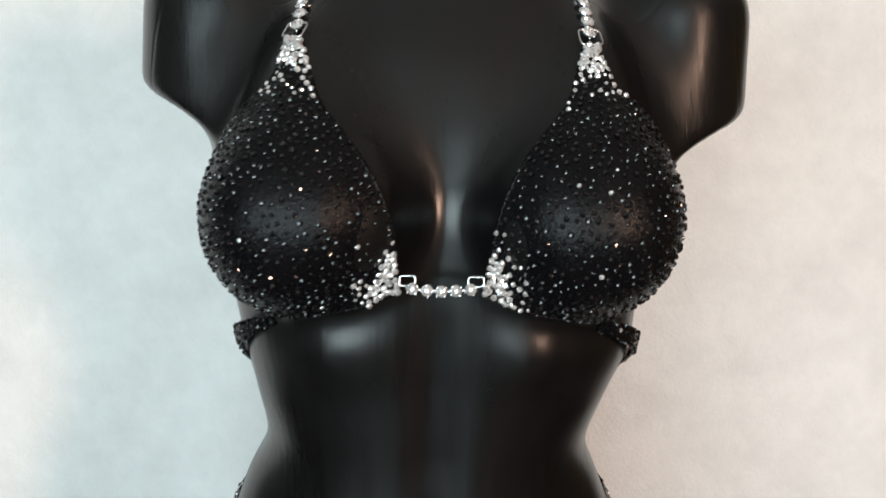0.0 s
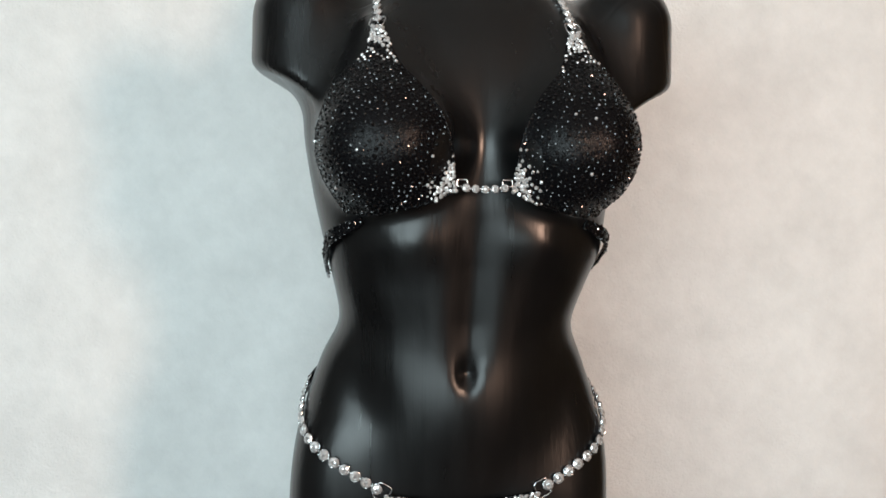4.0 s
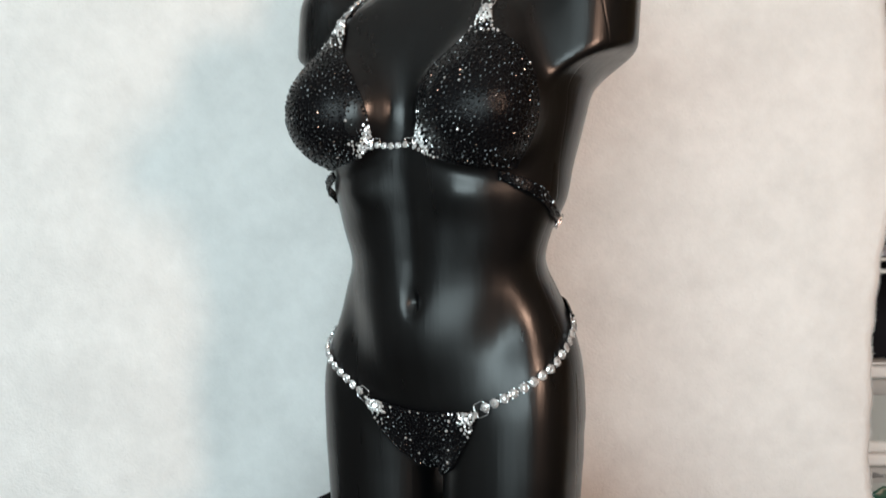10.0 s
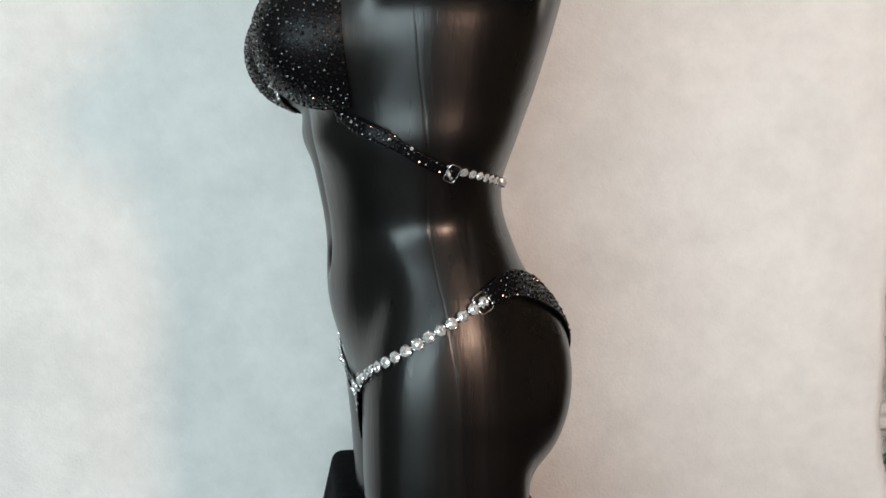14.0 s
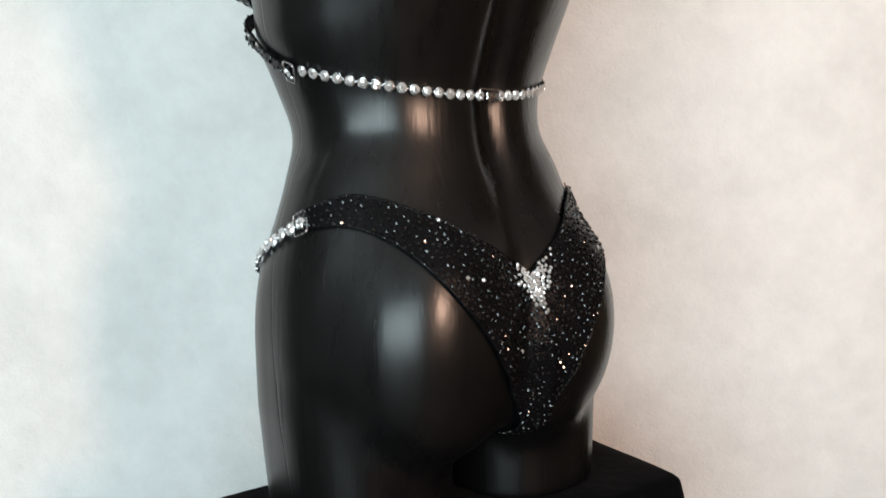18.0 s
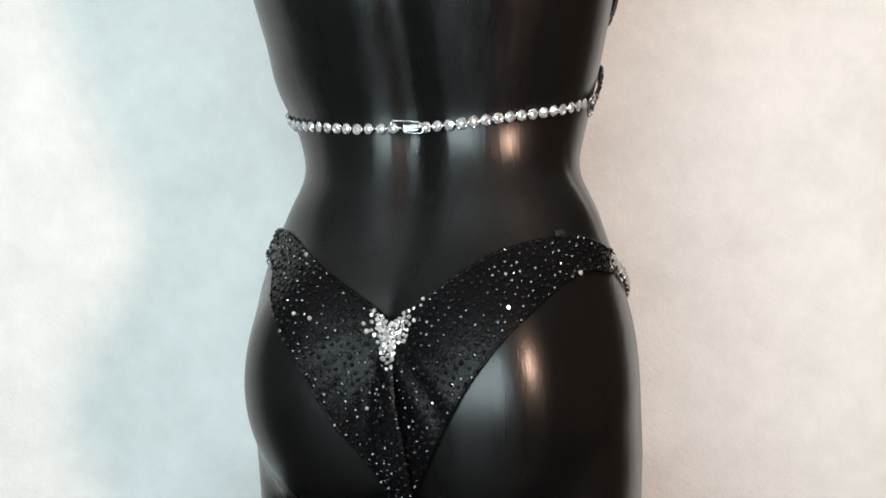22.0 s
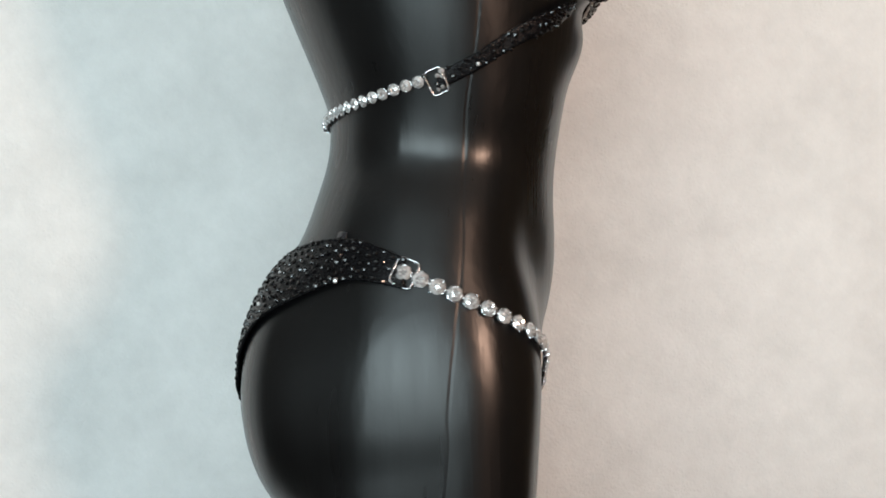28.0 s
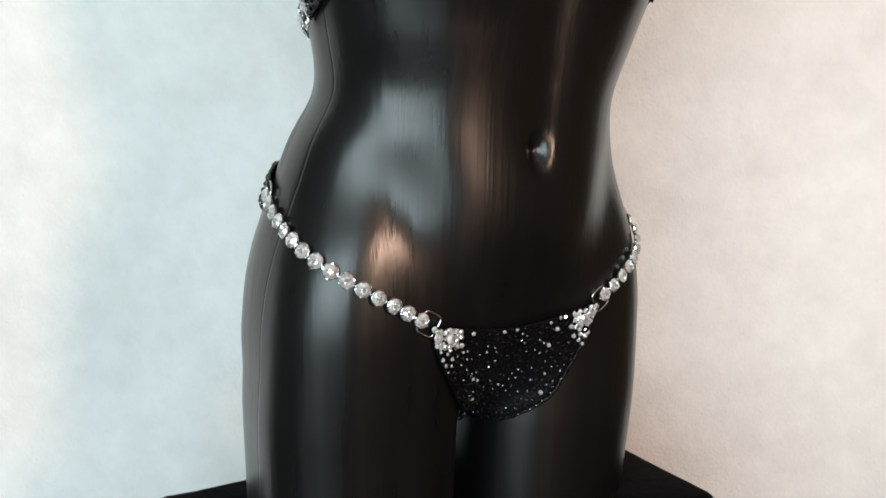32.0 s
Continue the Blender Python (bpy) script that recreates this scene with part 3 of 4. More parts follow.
def stone_meshes(r):
    """Setting and stone of one chain link, shared by links of one size."""
    key = round(r, 5)
    if key in _ring_cache:
        return _ring_cache[key]
    bm = bmesh.new()
    n = 14
    loops = []
    for rr, zz in ((0.0, 0.0), (0.82, 0.0), (0.97, 0.16), (0.985, 0.40), (0.945, 0.42), (0.90, 0.30)):
        loops.append([bm.verts.new((r * rr * math.cos(2 * math.pi * k / n), r * rr * math.sin(2 * math.pi * k / n), r * zz)) for k in range(n)] if rr else [bm.verts.new((0, 0, 0))])
    for k in range(n):
        j = (k + 1) % n
        bm.faces.new((loops[0][0], loops[1][j], loops[1][k]))
        for a0, a1 in zip(loops[1:], loops[2:]):
            bm.faces.new((a0[k], a0[j], a1[j], a1[k]))
    for k in range(4):
        ang = math.pi / 4 + k * math.pi / 2
        q = bmesh.ops.create_cube(bm, size=1.0)["verts"]
        for v in q:
            v.co = Matrix.Rotation(ang, 3, "Z") @ Vector((r * (0.93 + v.co.x * 0.10), r * v.co.y * 0.16, r * (0.42 + v.co.z * 0.40)))
    bm.transform(Matrix.Scale(S, 4))
    bmesh.ops.recalc_face_normals(bm, faces=bm.faces[:])
    setting = mesh_from("setting", bm, SILVER, False)
    verts, faces = [], []
    n = 8
    pt = lambda rr, k, zz: Vector((r * rr * math.cos(2 * math.pi * k / n), r * rr * math.sin(2 * math.pi * k / n), r * zz))

    def face(ps):
        b = len(verts)
        verts.extend(ps)
        faces.append(tuple(range(b, b + len(ps))))
    for k in range(n):
        face([pt(0.93, k, 0.42), pt(0.93, k + 1, 0.42), pt(0.76, k + 0.5, 0.62)])
        face([pt(0.93, k, 0.42), pt(0.76, k + 0.5, 0.62), pt(0.52, k, 0.76), pt(0.76, k - 0.5, 0.62)])
        face([pt(0.52, k, 0.76), pt(0.76, k + 0.5, 0.62), pt(0.52, k + 1, 0.76)])
    # the table shows the pavilion below as a star of slightly tilted panes
    for k in range(n):
        lo = 0.64 if k % 2 else 0.86
        face([pt(0.52, k, 0.76), pt(0.52, k + 1, 0.76), pt(0.26, k + 0.5, lo)])
        face([pt(0.52, k, 0.76), pt(0.26, k + 0.5, lo), pt(0.26, k - 0.5, 1.5 - lo)])
    face([pt(0.26, k + 0.5, 0.86 if k % 2 == 0 else 0.64) for k in range(n)])
    stone = bpy.data.meshes.new("stone")
    stone.from_pydata([tuple(v * S) for v in verts], [], faces)
    stone.materials.append(STONE)
    _ring_cache[key] = (setting, stone)
    return setting, stone


def chain(parent, path, count, r):
    """Chain links, each a claw setting with its stone, evenly spaced. path(t) gives a point and a normal."""
    steps = [path(i / 200)[0] for i in range(201)]
    run = np.cumsum([0.0] + [(b - a).length for a, b in zip(steps, steps[1:])])

    def at(t):
        return path(float(np.interp(t * run[-1], run, np.arange(201) / 200)))
    for k in range(count):
        p, n = at((k + 0.5) / count)
        setting, stone = stone_meshes(r)
        tilt = Vector((RNG.uniform(-1, 1), RNG.uniform(-1, 1), RNG.uniform(-1, 1))) * 0.10
        link = new("crystal_link", setting)
        link.parent = parent
        link.matrix_local = Matrix.Translation(p * S) @ (n + tilt).normalized().to_track_quat("Z", "Y").to_matrix().to_4x4() @ Matrix.Rotation(RNG.uniform(0, 6), 4, "Z")
        gemstone = new("stone", stone)
        gemstone.parent = link
    # thin wire that joins the settings
    bm = bmesh.new()
    tube(bm, [at(i / (count * 2))[0] + at(i / (count * 2))[1] * r * 0.2 for i in range(count * 2 + 1)], 0.0011, 6)
    worn("chain_wire", bm, SILVER, parent)


def tube(bm, pts, r, sides=8, closed=False):
    n = len(pts)
    loops = []
    for i, p in enumerate(pts):
        a, b = (pts[(i - 1) % n], pts[(i + 1) % n]) if closed else (pts[max(i - 1, 0)], pts[min(i + 1, n - 1)])
        q = (b - a).normalized().to_track_quat("Z", "Y").to_matrix()
        loops.append([bm.verts.new(p + q @ Vector((r * math.cos(2 * math.pi * k / sides), r * math.sin(2 * math.pi * k / sides), 0))) for k in range(sides)])
    for i in range(n if closed else n - 1):
        l0, l1 = loops[i], loops[(i + 1) % n]
        for k in range(sides):
            bm.faces.new((l0[k], l0[(k + 1) % sides], l1[(k + 1) % sides], l1[k]))
    if not closed:
        bm.faces.new(loops[0][::-1])
        bm.faces.new(loops[-1])
    return bm


def buckle(parent, p, n, along, w, h):
    """A flat wire ring that joins cloth and chain: w along the strap, h across it."""
    x = (along - n * along.dot(n)).normalized()
    y = n.cross(x)
    pts = []
    for k in range(32):
        a = 2 * math.pi * (k + 0.5) / 32
        ca, sa = math.cos(a), math.sin(a)
        pts.append(p + x * (w / 2 * math.copysign(abs(ca) ** 0.38, ca)) + y * (h / 2 * math.copysign(abs(sa) ** 0.38, sa)))
    worn("metal_ring", tube(bmesh.new(), pts, 0.0008, 6, True), SILVER, parent)


def scatter(place, count, radius, bright, nu=60, nv=60):
    """Stones strewn over a panel with even gaps; bright(u, v) is the chance of a clear stone."""
    dark, clear, taken = [], [], []
    cell = {}
    tries = 0
    while len(taken) < count and tries < count * 14:
        tries += 1
        u, v = RNG.random(), RNG.random()
        p, n = place(u, v)
        c = bright(u, v)
        r = radius * RNG.choice((0.75, 0.9, 1.0, 1.0, 1.1, 1.25)) * (1.12 if c > 0.6 else 1.0)
        gap = (2.0 if c > 0.75 else 2.7) * radius
        key = tuple(int(q // 0.009) for q in p)
        near = [q for dx in (-1, 0, 1) for dy in (-1, 0, 1) for dz in (-1, 0, 1) for q in cell.get((key[0] + dx, key[1] + dy, key[2] + dz), ())]
        if any((q - p).length < gap for q in near):
            continue
        cell.setdefault(key, []).append(p)
        taken.append(p)
        (clear if RNG.random() < c else dark).append((p, n, r))
    return dark, clear


def hem(place, parent, edge, count=60):
    """A rolled edge along one side of a panel."""
    pts = [edge(i / count) for i in range(count + 1)]
    worn("hem", tube(bmesh.new(), [place(u, v)[0] + place(u, v)[1] * 0.0012 for u, v in pts], 0.0017, 6), CLOTH, parent)


def bikini_top():
    root = new("halter_bikini")
    tagged(root, "black bikini top with jet and clear crystals and crystal chain straps", "bikini")
    for side in (-1, 1):
        m = lambda x, y, z: (side * x, y, z)
        centre = set_lean(m(0.096, -0.105, 0.598))
        shift = 0.008 if side > 0 else 0.0
        inner = [m(0.0275, -0.181, 0.549), m(0.0395 - shift * 0.2, -0.181, 0.592), m(0.067 - shift * 0.9, -0.175, 0.641), m(0.0875 - shift * 0.8, -0.160, 0.676), m(0.0998 - shift, -0.143, 0.709)]
        outer = [m(0.134, -0.125, 0.518), m(0.160, -0.135, 0.572), m(0.141, -0.132, 0.636), m(0.1175 - shift * 0.7, -0.138, 0.675), m(0.1078 - shift, -0.141, 0.709)]
        base = [m(0.0275, -0.181, 0.549), m(0.066, -0.185, 0.521), m(0.102, -0.170, 0.508), m(0.134, -0.125, 0.518)]

        def place(u, v):
            a, b = spline(inner, v), spline(outer, v)
            straight = Vector(inner[0]).lerp(Vector(outer[0]), u)
            p = a.lerp(b, u) + (spline(base, u) - straight) * (1 - v) ** 2
            q, n = onto(set_lean(p), centre, 0.002)
            # the inner corner is drawn off the skin by the bridge between the cups
            free = max(0.0, 1 - math.hypot(u * 2.4, v * 2.0)) ** 1.5
            # the tip lies flat on the chest below the strap
            tip = max(0.0, min(1.0, (v - 0.55) / 0.35))
            if tip > 0:
                f = set_lean(p)
                hit, hn, _, _ = SKIN.ray_cast(Vector((f.x, -0.4, f.z)), Vector((0, 1, 0)))
                if hit is not None:
                    hn = hn if hn.y < 0 else -hn
                    tip = tip * tip * (3 - 2 * tip)
                    q, n = q.lerp(hit + hn * 0.002, tip), n.lerp(hn, tip).normalized()
            return q.lerp(set_lean(p), free), (n * (1 - free) + Vector((-side * 0.25, -1, 0)) * free).normalized()
        cup = worn("cup", sheet(place, 44, 48), CLOTH, root, "black fabric cup strewn with crystals")
        lifted = lambda u, v: (place(u, v)[0] + place(u, v)[1] * 0.0022, place(u, v)[1])
        inward = lambda u, v: max(0.0, 1.0 - math.hypot(u * 3.0, v * 3.4))
        upward = lambda u, v: max(0.0, (v - 0.64) / 0.30)
        dark, clear = scatter(lifted, 860, 0.0018, lambda u, v: min(1.0, max(inward(u, v) * 1.9, upward(u, v) * 1.2, 0.008)))
        gems_object("jet_pave", dark, JET, cup, "faceted jet black crystals", 6, 90)
        gems_object("clear_pave", clear, STONE, cup, "faceted clear crystals", 6, 50)
        # solid crystal corners
        for c, w in ((lambda a, b: (a * 0.17 * (1 - 0.5 * b), b * 0.17), 60), (lambda a, b: (a, 0.86 + b * 0.14), 60)):
            spots = []
            if c(0, 0)[1] > 0.5:
                for u, v in ((0.28, 0.935), (0.74, 0.955)):
                    p, n = lifted(u, v)
                    spots.append((p + n * 0.0016, n, 0.0040))
            for i in range(w * 8):
                u, v = c(RNG.random(), RNG.random())
                p, n = lifted(u, v)
                if all((p - q[0]).length > q[2] + 0.0013 for q in spots):
                    spots.append((p + n * 0.0008, n, 0.0023))
            gems_object("crystal_cluster", spots, STONE, cup, "cluster of large clear crystals", 8, 60)
        for edge in (lambda t: (0, t), lambda t: (1, t), lambda t: (t, 0)):
            hem(place, root, edge)
        # side band from the cup to the ring at the flank
        path = [m(0.120, -0.140, 0.519), m(0.150, -0.095, 0.496), m(0.158, -0.060, 0.474), m(0.152, -0.026, 0.459)]

        def band(u, v):
            p, n = onto(set_lean(spline(path, u)), set_lean((0, -0.02, spline(path, u).z)), 0.0022 + 0.006 * max(0.0, 1 - abs(u - 0.25) / 0.25))
            up = Vector((0, 0, 1))
            up = (up - n * up.dot(n)).normalized()
            return p + up * (v - 0.5) * (0.0165 - 0.004 * u) * (0.55 + 0.45 * min(1.0, u / 0.25)), n
        strap = worn("side_band", sheet(band, 40, 6), CLOTH, root, "narrow crystalled black side band")
        d2, c2 = scatter(lambda u, v: (band(u, v)[0] + band(u, v)[1] * 0.0022, band(u, v)[1]), 80, 0.0019, lambda u, v: 0.9 if u > 0.93 else 0.04)
        gems_object("jet_pave", d2, JET, strap, "faceted jet black crystals")
        gems_object("clear_pave", c2, STONE, strap, "faceted clear crystals")
        e, en = band(1.0, 0.5)
        buckle(root, e + en * 0.003, en, spline(path, 1.0) - spline(path, 0.9), 0.013, 0.019)
        # back chain
        back = [m(0.150, -0.018, 0.460), m(0.135, 0.030, 0.449), m(0.085, 0.080, 0.440), m(0.040, 0.085, 0.437), m(0.008, 0.080, 0.436)]
        laid = lambda t: onto(set_lean(spline(back, t)), set_lean((0, 0.0, spline(back, t).z)), 0.0015)
        edge_p, edge_n = laid(0.68)
        far = Vector((lean(0.436) - 0.007 + side * 0.009, edge_p.y + 0.0015, 0.4365))

        def rope(t):
            # the last links hang free across the hollow of the spine
            if t < 0.68:
                return laid(t)
            k = (t - 0.68) / 0.32
            return edge_p.lerp(far, k), edge_n.lerp(Vector((0, 1, 0)), k).normalized()
        chain(root, rope, 16, 0.0050)
        # shoulder chain from the cup's tip over the shoulder to the neck
        rise = [m(0.1035 - shift, -0.142, 0.714), m(0.103 - shift, -0.128, 0.740), m(0.100 - shift, -0.100, 0.768), m(0.092 - shift, -0.040, 0.800), m(0.062, 0.030, 0.812), m(0.020, 0.090, 0.815)]
        
        def over(t):
            p = set_lean(spline(rise, t))
            hit, n, _, _ = SKIN.ray_cast(Vector((p.x, -0.4, p.z)), Vector((0, 1, 0)))
            near, nn = rest_on(p, 0.0015)
            k = max(0.0, min(1.0, (0.785 - p.z) / 0.02)) if hit is not None else 0.0
            if k == 0.0:
                return near, nn
            n = n if n.y < 0 else -n
            return near.lerp(hit + n * 0.0015, k), (nn * (1 - k) + n * k).normalized()

        chain(root, over, 24, 0.0054)
        a, an = over(0.0)
        buckle(root, a + an * 0.003, an, Vector((0, 0, 1)), 0.014, 0.016)

        b = set_lean(m(0.0222, -0.183, 0.5565))
        buckle(root, b, Vector((0, -1, 0.1)).normalized(), Vector((1, 0, 0)), 0.010, 0.0065)
    mid = lambda t: (set_lean(Vector((-0.0235 + 0.047 * t, -0.185, 0.5525 - 0.002 * math.sin(math.pi * t)))), Vector((0, -1, 0.08)).normalized())
    chain(root, mid, 5, 0.0042)
    # hook clasp that bridges the hollow of the spine
    clasp = Vector((lean(0.436) - 0.007, far.y + 0.002, 0.437))
    plate = new_box((-0.008, -0.001, -0.0032), (0.006, 0.001, 0.0032), 0.0008, 1)
    plate.transform(Matrix.Translation(clasp - Vector((0, 0.0008, 0.0005))))
    worn("clasp_plate", plate, SILVER, root, "small silver hook clasp", False)
    for dz in (0.0042, -0.0042):
        buckle(root, clasp + Vector((0.003 if dz > 0 else -0.004, 0.001 * (dz > 0), dz * 0.5)), Vector((0, 1, 0)), Vector((1, 0, 0.08)), 0.026 if dz > 0 else 0.018, 0.0062)
    return root


def bikini_bottom():
    root = new("bikini_brief")
    tagged(root, "black crystal bikini bottom with clear crystal chain sides", "bikini")
    # front panel
    fl = [(0.084, -0.112, 0.226), (0.072, -0.106, 0.198), (0.049, -0.092, 0.166), (0.031, -0.075, 0.144), (0.021, -0.050, 0.126), (0.015, -0.010, 0.118)]

    def front(u, v):
        p = spline(fl, v)
        w = 2 * u - 1
        p = Vector((p.x * w, p.y - 0.012 * (1 - w * w), p.z - 0.010 * (1 - w * w) * max(0.0, 1 - 3 * v)))
        return onto(set_lean(p), set_lean((0, 0.02, max(p.z, 0.20))), 0.0024)
    panel = worn("front_panel", sheet(front, 34, 40), CLOTH, root, "black fabric front panel strewn with crystals")
    lifted = lambda u, v: (front(u, v)[0] + front(u, v)[1] * 0.0022, front(u, v)[1])
    corner = lambda u, v: max(0.0, 1 - math.hypot(min(u, 1 - u) * 4.5, v * 3.2))
    dark, clear = scatter(lifted, 420, 0.0018, lambda u, v: min(1.0, max(corner(u, v) * 1.8, 0.55 if v < 0.035 else 0.02)))
    gems_object("jet_pave", dark, JET, panel, "faceted jet black crystals", 6, 90)
    gems_object("clear_pave", clear, STONE, panel, "faceted clear crystals", 6, 50)
    for edge in (lambda t: (0, t), lambda t: (1, t), lambda t: (t, 0)):
        hem(front, root, edge)
    # back panel, two halves that meet in the middle
    up = [(0.166, 0.002, 0.334), (0.140, 0.042, 0.345), (0.105, 0.088, 0.335), (0.070, 0.112, 0.318), (0.035, 0.118, 0.298), (0.0, 0.112, 0.275)]
    dn = [(0.166, 0.002, 0.315), (0.140, 0.045, 0.319), (0.107, 0.095, 0.293), (0.078, 0.125, 0.251), (0.047, 0.138, 0.197), (0.0, 0.065, 0.136)]

    def back(side):
        def place(u, v):
            p = spline(dn, u).lerp(spline(up, u), v)
            # one strap sits lower on the hip than the other
            p.z += (-0.007 if side < 0 else 0.003 * (1 - v)) * max(0.0, 1 - u / 0.5)
            leg = math.exp(-((u - 0.36) / 0.20) ** 2) * (1 - v)
            p.z += 0.0055 * leg + 0.004 * v * math.exp(-((u - 0.2) / 0.15) ** 2) if side > 0 else -0.005 * leg
            p = Vector((side * p.x - 0.006 * u * u, p.y, p.z))
            q, n = onto(set_lean(p), set_lean((side * 0.02, 0.0, max(p.z, 0.20))), 0.0024)
            # the cloth spans the cleft a little and is gathered along it
            near = math.exp(-(p.x / 0.014) ** 2) * max(0.0, min(1.0, (0.31 - p.z) / 0.05))
            q = q + Vector((0, 1, 0)) * 0.006 * near
            q = q + n * (0.0040 * math.sin(13 * math.atan2(abs(p.x), 0.268 - p.z) + 40 * abs(p.x)) + 0.0010 * math.sin(p.z * 900 - abs(p.x) * 500)) * math.exp(-(abs(p.x) / 0.050) ** 2) * max(0.0, 1 - abs(p.z - 0.215) / 0.065)
            return q, n
        return place
    for side in (-1, 1):
        place = back(side)
        half = worn("back_panel", sheet(place, 46, 30), CLOTH, root, "black gathered fabric back panel strewn with crystals")
        lift2 = lambda u, v: (place(u, v)[0] + place(u, v)[1] * 0.0022, place(u, v)[1])
        heart = lambda u, v: max(0.0, 1 - math.hypot((1 - u) * 5.2, (1 - v) * 2.9))
        dark, clear = scatter(lift2, 680, 0.0020, lambda u, v: min(1.0, max(heart(u, v) ** 1.3 * 1.9, 0.007)))
        gems_object("jet_pave", dark, JET, half, "faceted jet black crystals", 6, 90)
        gems_object("clear_pave", clear, STONE, half, "faceted clear crystals", 6, 50)
        spots = []
        for i in range(800):
            a, b = RNG.random(), RNG.random()
            p, n = lift2(1 - a * 0.118, 0.985 - b * 0.24 * (1 - 0.5 * a * a))
            # looser towards the rim of the heart
            if all((p - q[0]).length > 0.0029 + 0.0022 * max(0.0, a - 0.55) + 0.0016 * b ** 3 for q in spots):
                spots.append((p + n * 0.001, n, RNG.choice((0.0017, 0.0019, 0.0021))))
        gems_object("crystal_cluster", spots, STONE, half, "heart-shaped cluster of large clear crystals", 8, 60)
        for edge in (lambda t: (t, 0), lambda t: (t, 1)):
            hem(place, root, edge)
        # corner clusters on the front panel, each round one large stone
        p, n = lifted(0.07 if side < 0 else 0.93, 0.075)
        spots = [(p + n * 0.0018, n, 0.0046)]
        for i in range(260):
            a, b = RNG.random(), RNG.random()
            p, n = lifted(a * 0.14 if side < 0 else 1 - a * 0.14, b * 0.13)
            if all((p - q[0]).length > q[2] + 0.0012 for q in spots):
                spots.append((p + n * 0.001, n, 0.0024))
        gems_object("crystal_cluster", spots, STONE, panel, "cluster of large clear crystals", 8, 60)
        # chain round the hip
        hip = [(0.091, -0.116, 0.229), (0.112, -0.112, 0.241), (0.134, -0.104, 0.255), (0.152, -0.086, 0.271), (0.165, -0.056, 0.292), (0.166, -0.024, 0.310), (0.166, 0.009, 0.3265)]
        path = [(side * x, y, z - (0.005 * max(0.0, (z - 0.27) / 0.05) if side < 0 else 0)) for x, y, z in hip]
        rope = lambda t: onto(set_lean(spline(path, t)), set_lean((0, 0.0, spline(path, t).z)), 0.0018)
        chain(root, rope, 15, 0.0065)
        for t, w, h in ((0.0, 0.016, 0.018), (0.955, 0.017, 0.021)):
            p, n = rope(t)
            q, _ = rope(abs(t - 0.05))
            buckle(root, p + n * 0.002, n, p - q, w, h)
        # clear elastic loop that stands off behind the ring
        p, n = onto(set_lean((side * 0.134, 0.050, 0.342)), set_lean((0, 0, 0.342)), 0.001)
        tab = frame_at(p + n * 0.001, n)
        bm = new_box((-0.005, -0.004, -0.0006), (0.005, 0.006, 0.0006), 0.0005, 1)
        bm.transform(tab)
        worn("care_tab", bm, TAB, root, "dark clear elastic tab")
    return root


TURNING += [bikini_top(), bikini_bottom()]


# ---- the shelving beside the backdrop ----
WOOD = plain("brown_shelf_board", (0.22, 0.145, 0.055), (0.18, 0.115, 0.042), 0.6, 0, 50, 0.2, 0.001, stretch=(0.1, 1, 1))
WIRE = plain("white_coated_wire", (0.78, 0.77, 0.73), (0.70, 0.69, 0.65), 0.35, 0, 80, 0.05, 0.0005)
LID = plain("white_plastic", (0.82, 0.82, 0.80), (0.76, 0.76, 0.75), 0.4, 0, 30, 0.05, 0.0005)
TUB = plain("cloudy_grey_plastic", (0.46, 0.49, 0.475), (0.40, 0.43, 0.42), 0.3, 0, 20, 0.08, 0.001)
LABEL = plain("frosted_label_tape", (0.46, 0.465, 0.455), (0.41, 0.415, 0.41), 0.6, 0, 60, 0.1, 0.0005)
INK = plain("black_marker_ink", (0.012, 0.012, 0.014), None, 0.6)
BLACK_CLOTH = plain("black_cotton", (0.006, 0.006, 0.008), (0.011, 0.011, 0.014), 0.9, 0, 120, 0.4, 0.002, 0.05, spec=0.15)


def shelving():
    root = new("shelving_unit")
    root.location = (0.44, 0.50, FLOOR_Z)
    tagged(root, "brown storage shelving with a white wire shelf", "shelving")
    at = lambda lo, hi, bev=0.002: new_box([a - b for a, b in zip(lo, root.location)], [a - b for a, b in zip(hi, root.location)], bev, 1)
    part("back_panel", at((0.44, 1.00, FLOOR_Z), (1.70, 1.02, 1.30)), WOOD, root)
    part("side_panel", at((0.42, 0.50, FLOOR_Z), (0.44, 1.02, 1.30)), WOOD, root)
    part("side_panel", at((1.70, 0.50, FLOOR_Z), (1.72, 1.02, 1.30)), WOOD, root)
    part("shelf_board", at((0.44, 0.505, -0.275), (1.70, 1.0, -0.243)), WOOD, root)
    part("shelf_board", at((0.44, 0.505, 0.80), (1.70, 1.0, 0.825)), WOOD, root)
    wire = new("wire_shelf")
    wire.parent = root
    bm = bmesh.new()
    o = Vector(root.location)
    tube(bm, [Vector((0.445, 0.51, 0.2685)) - o, Vector((1.695, 0.51, 0.2685)) - o], 0.0042, 8)
    part("front_rail", bm, WIRE, wire)
    bm = bmesh.new()
    tube(bm, [Vector((0.445, 0.51, 0.2895)) - o, Vector((1.695, 0.51, 0.2895)) - o], 0.0030, 8)
    part("top_rail", bm, WIRE, wire)
    bm = bmesh.new()
    tube(bm, [Vector((0, 0.51, 0.2685)) - Vector((0, o.y, o.z)), Vector((0, 0.51, 0.2895)) - Vector((0, o.y, o.z)), Vector((0, 0.99, 0.2895)) - Vector((0, o.y, o.z))], 0.0021, 6)
    me = mesh_from("cross_wire", bm, WIRE)
    for k in range(45):
        w = new("cross_wire", me)
        w.parent = wire
        w.location.x = 0.452 - o.x + 0.0275 * k
    return root


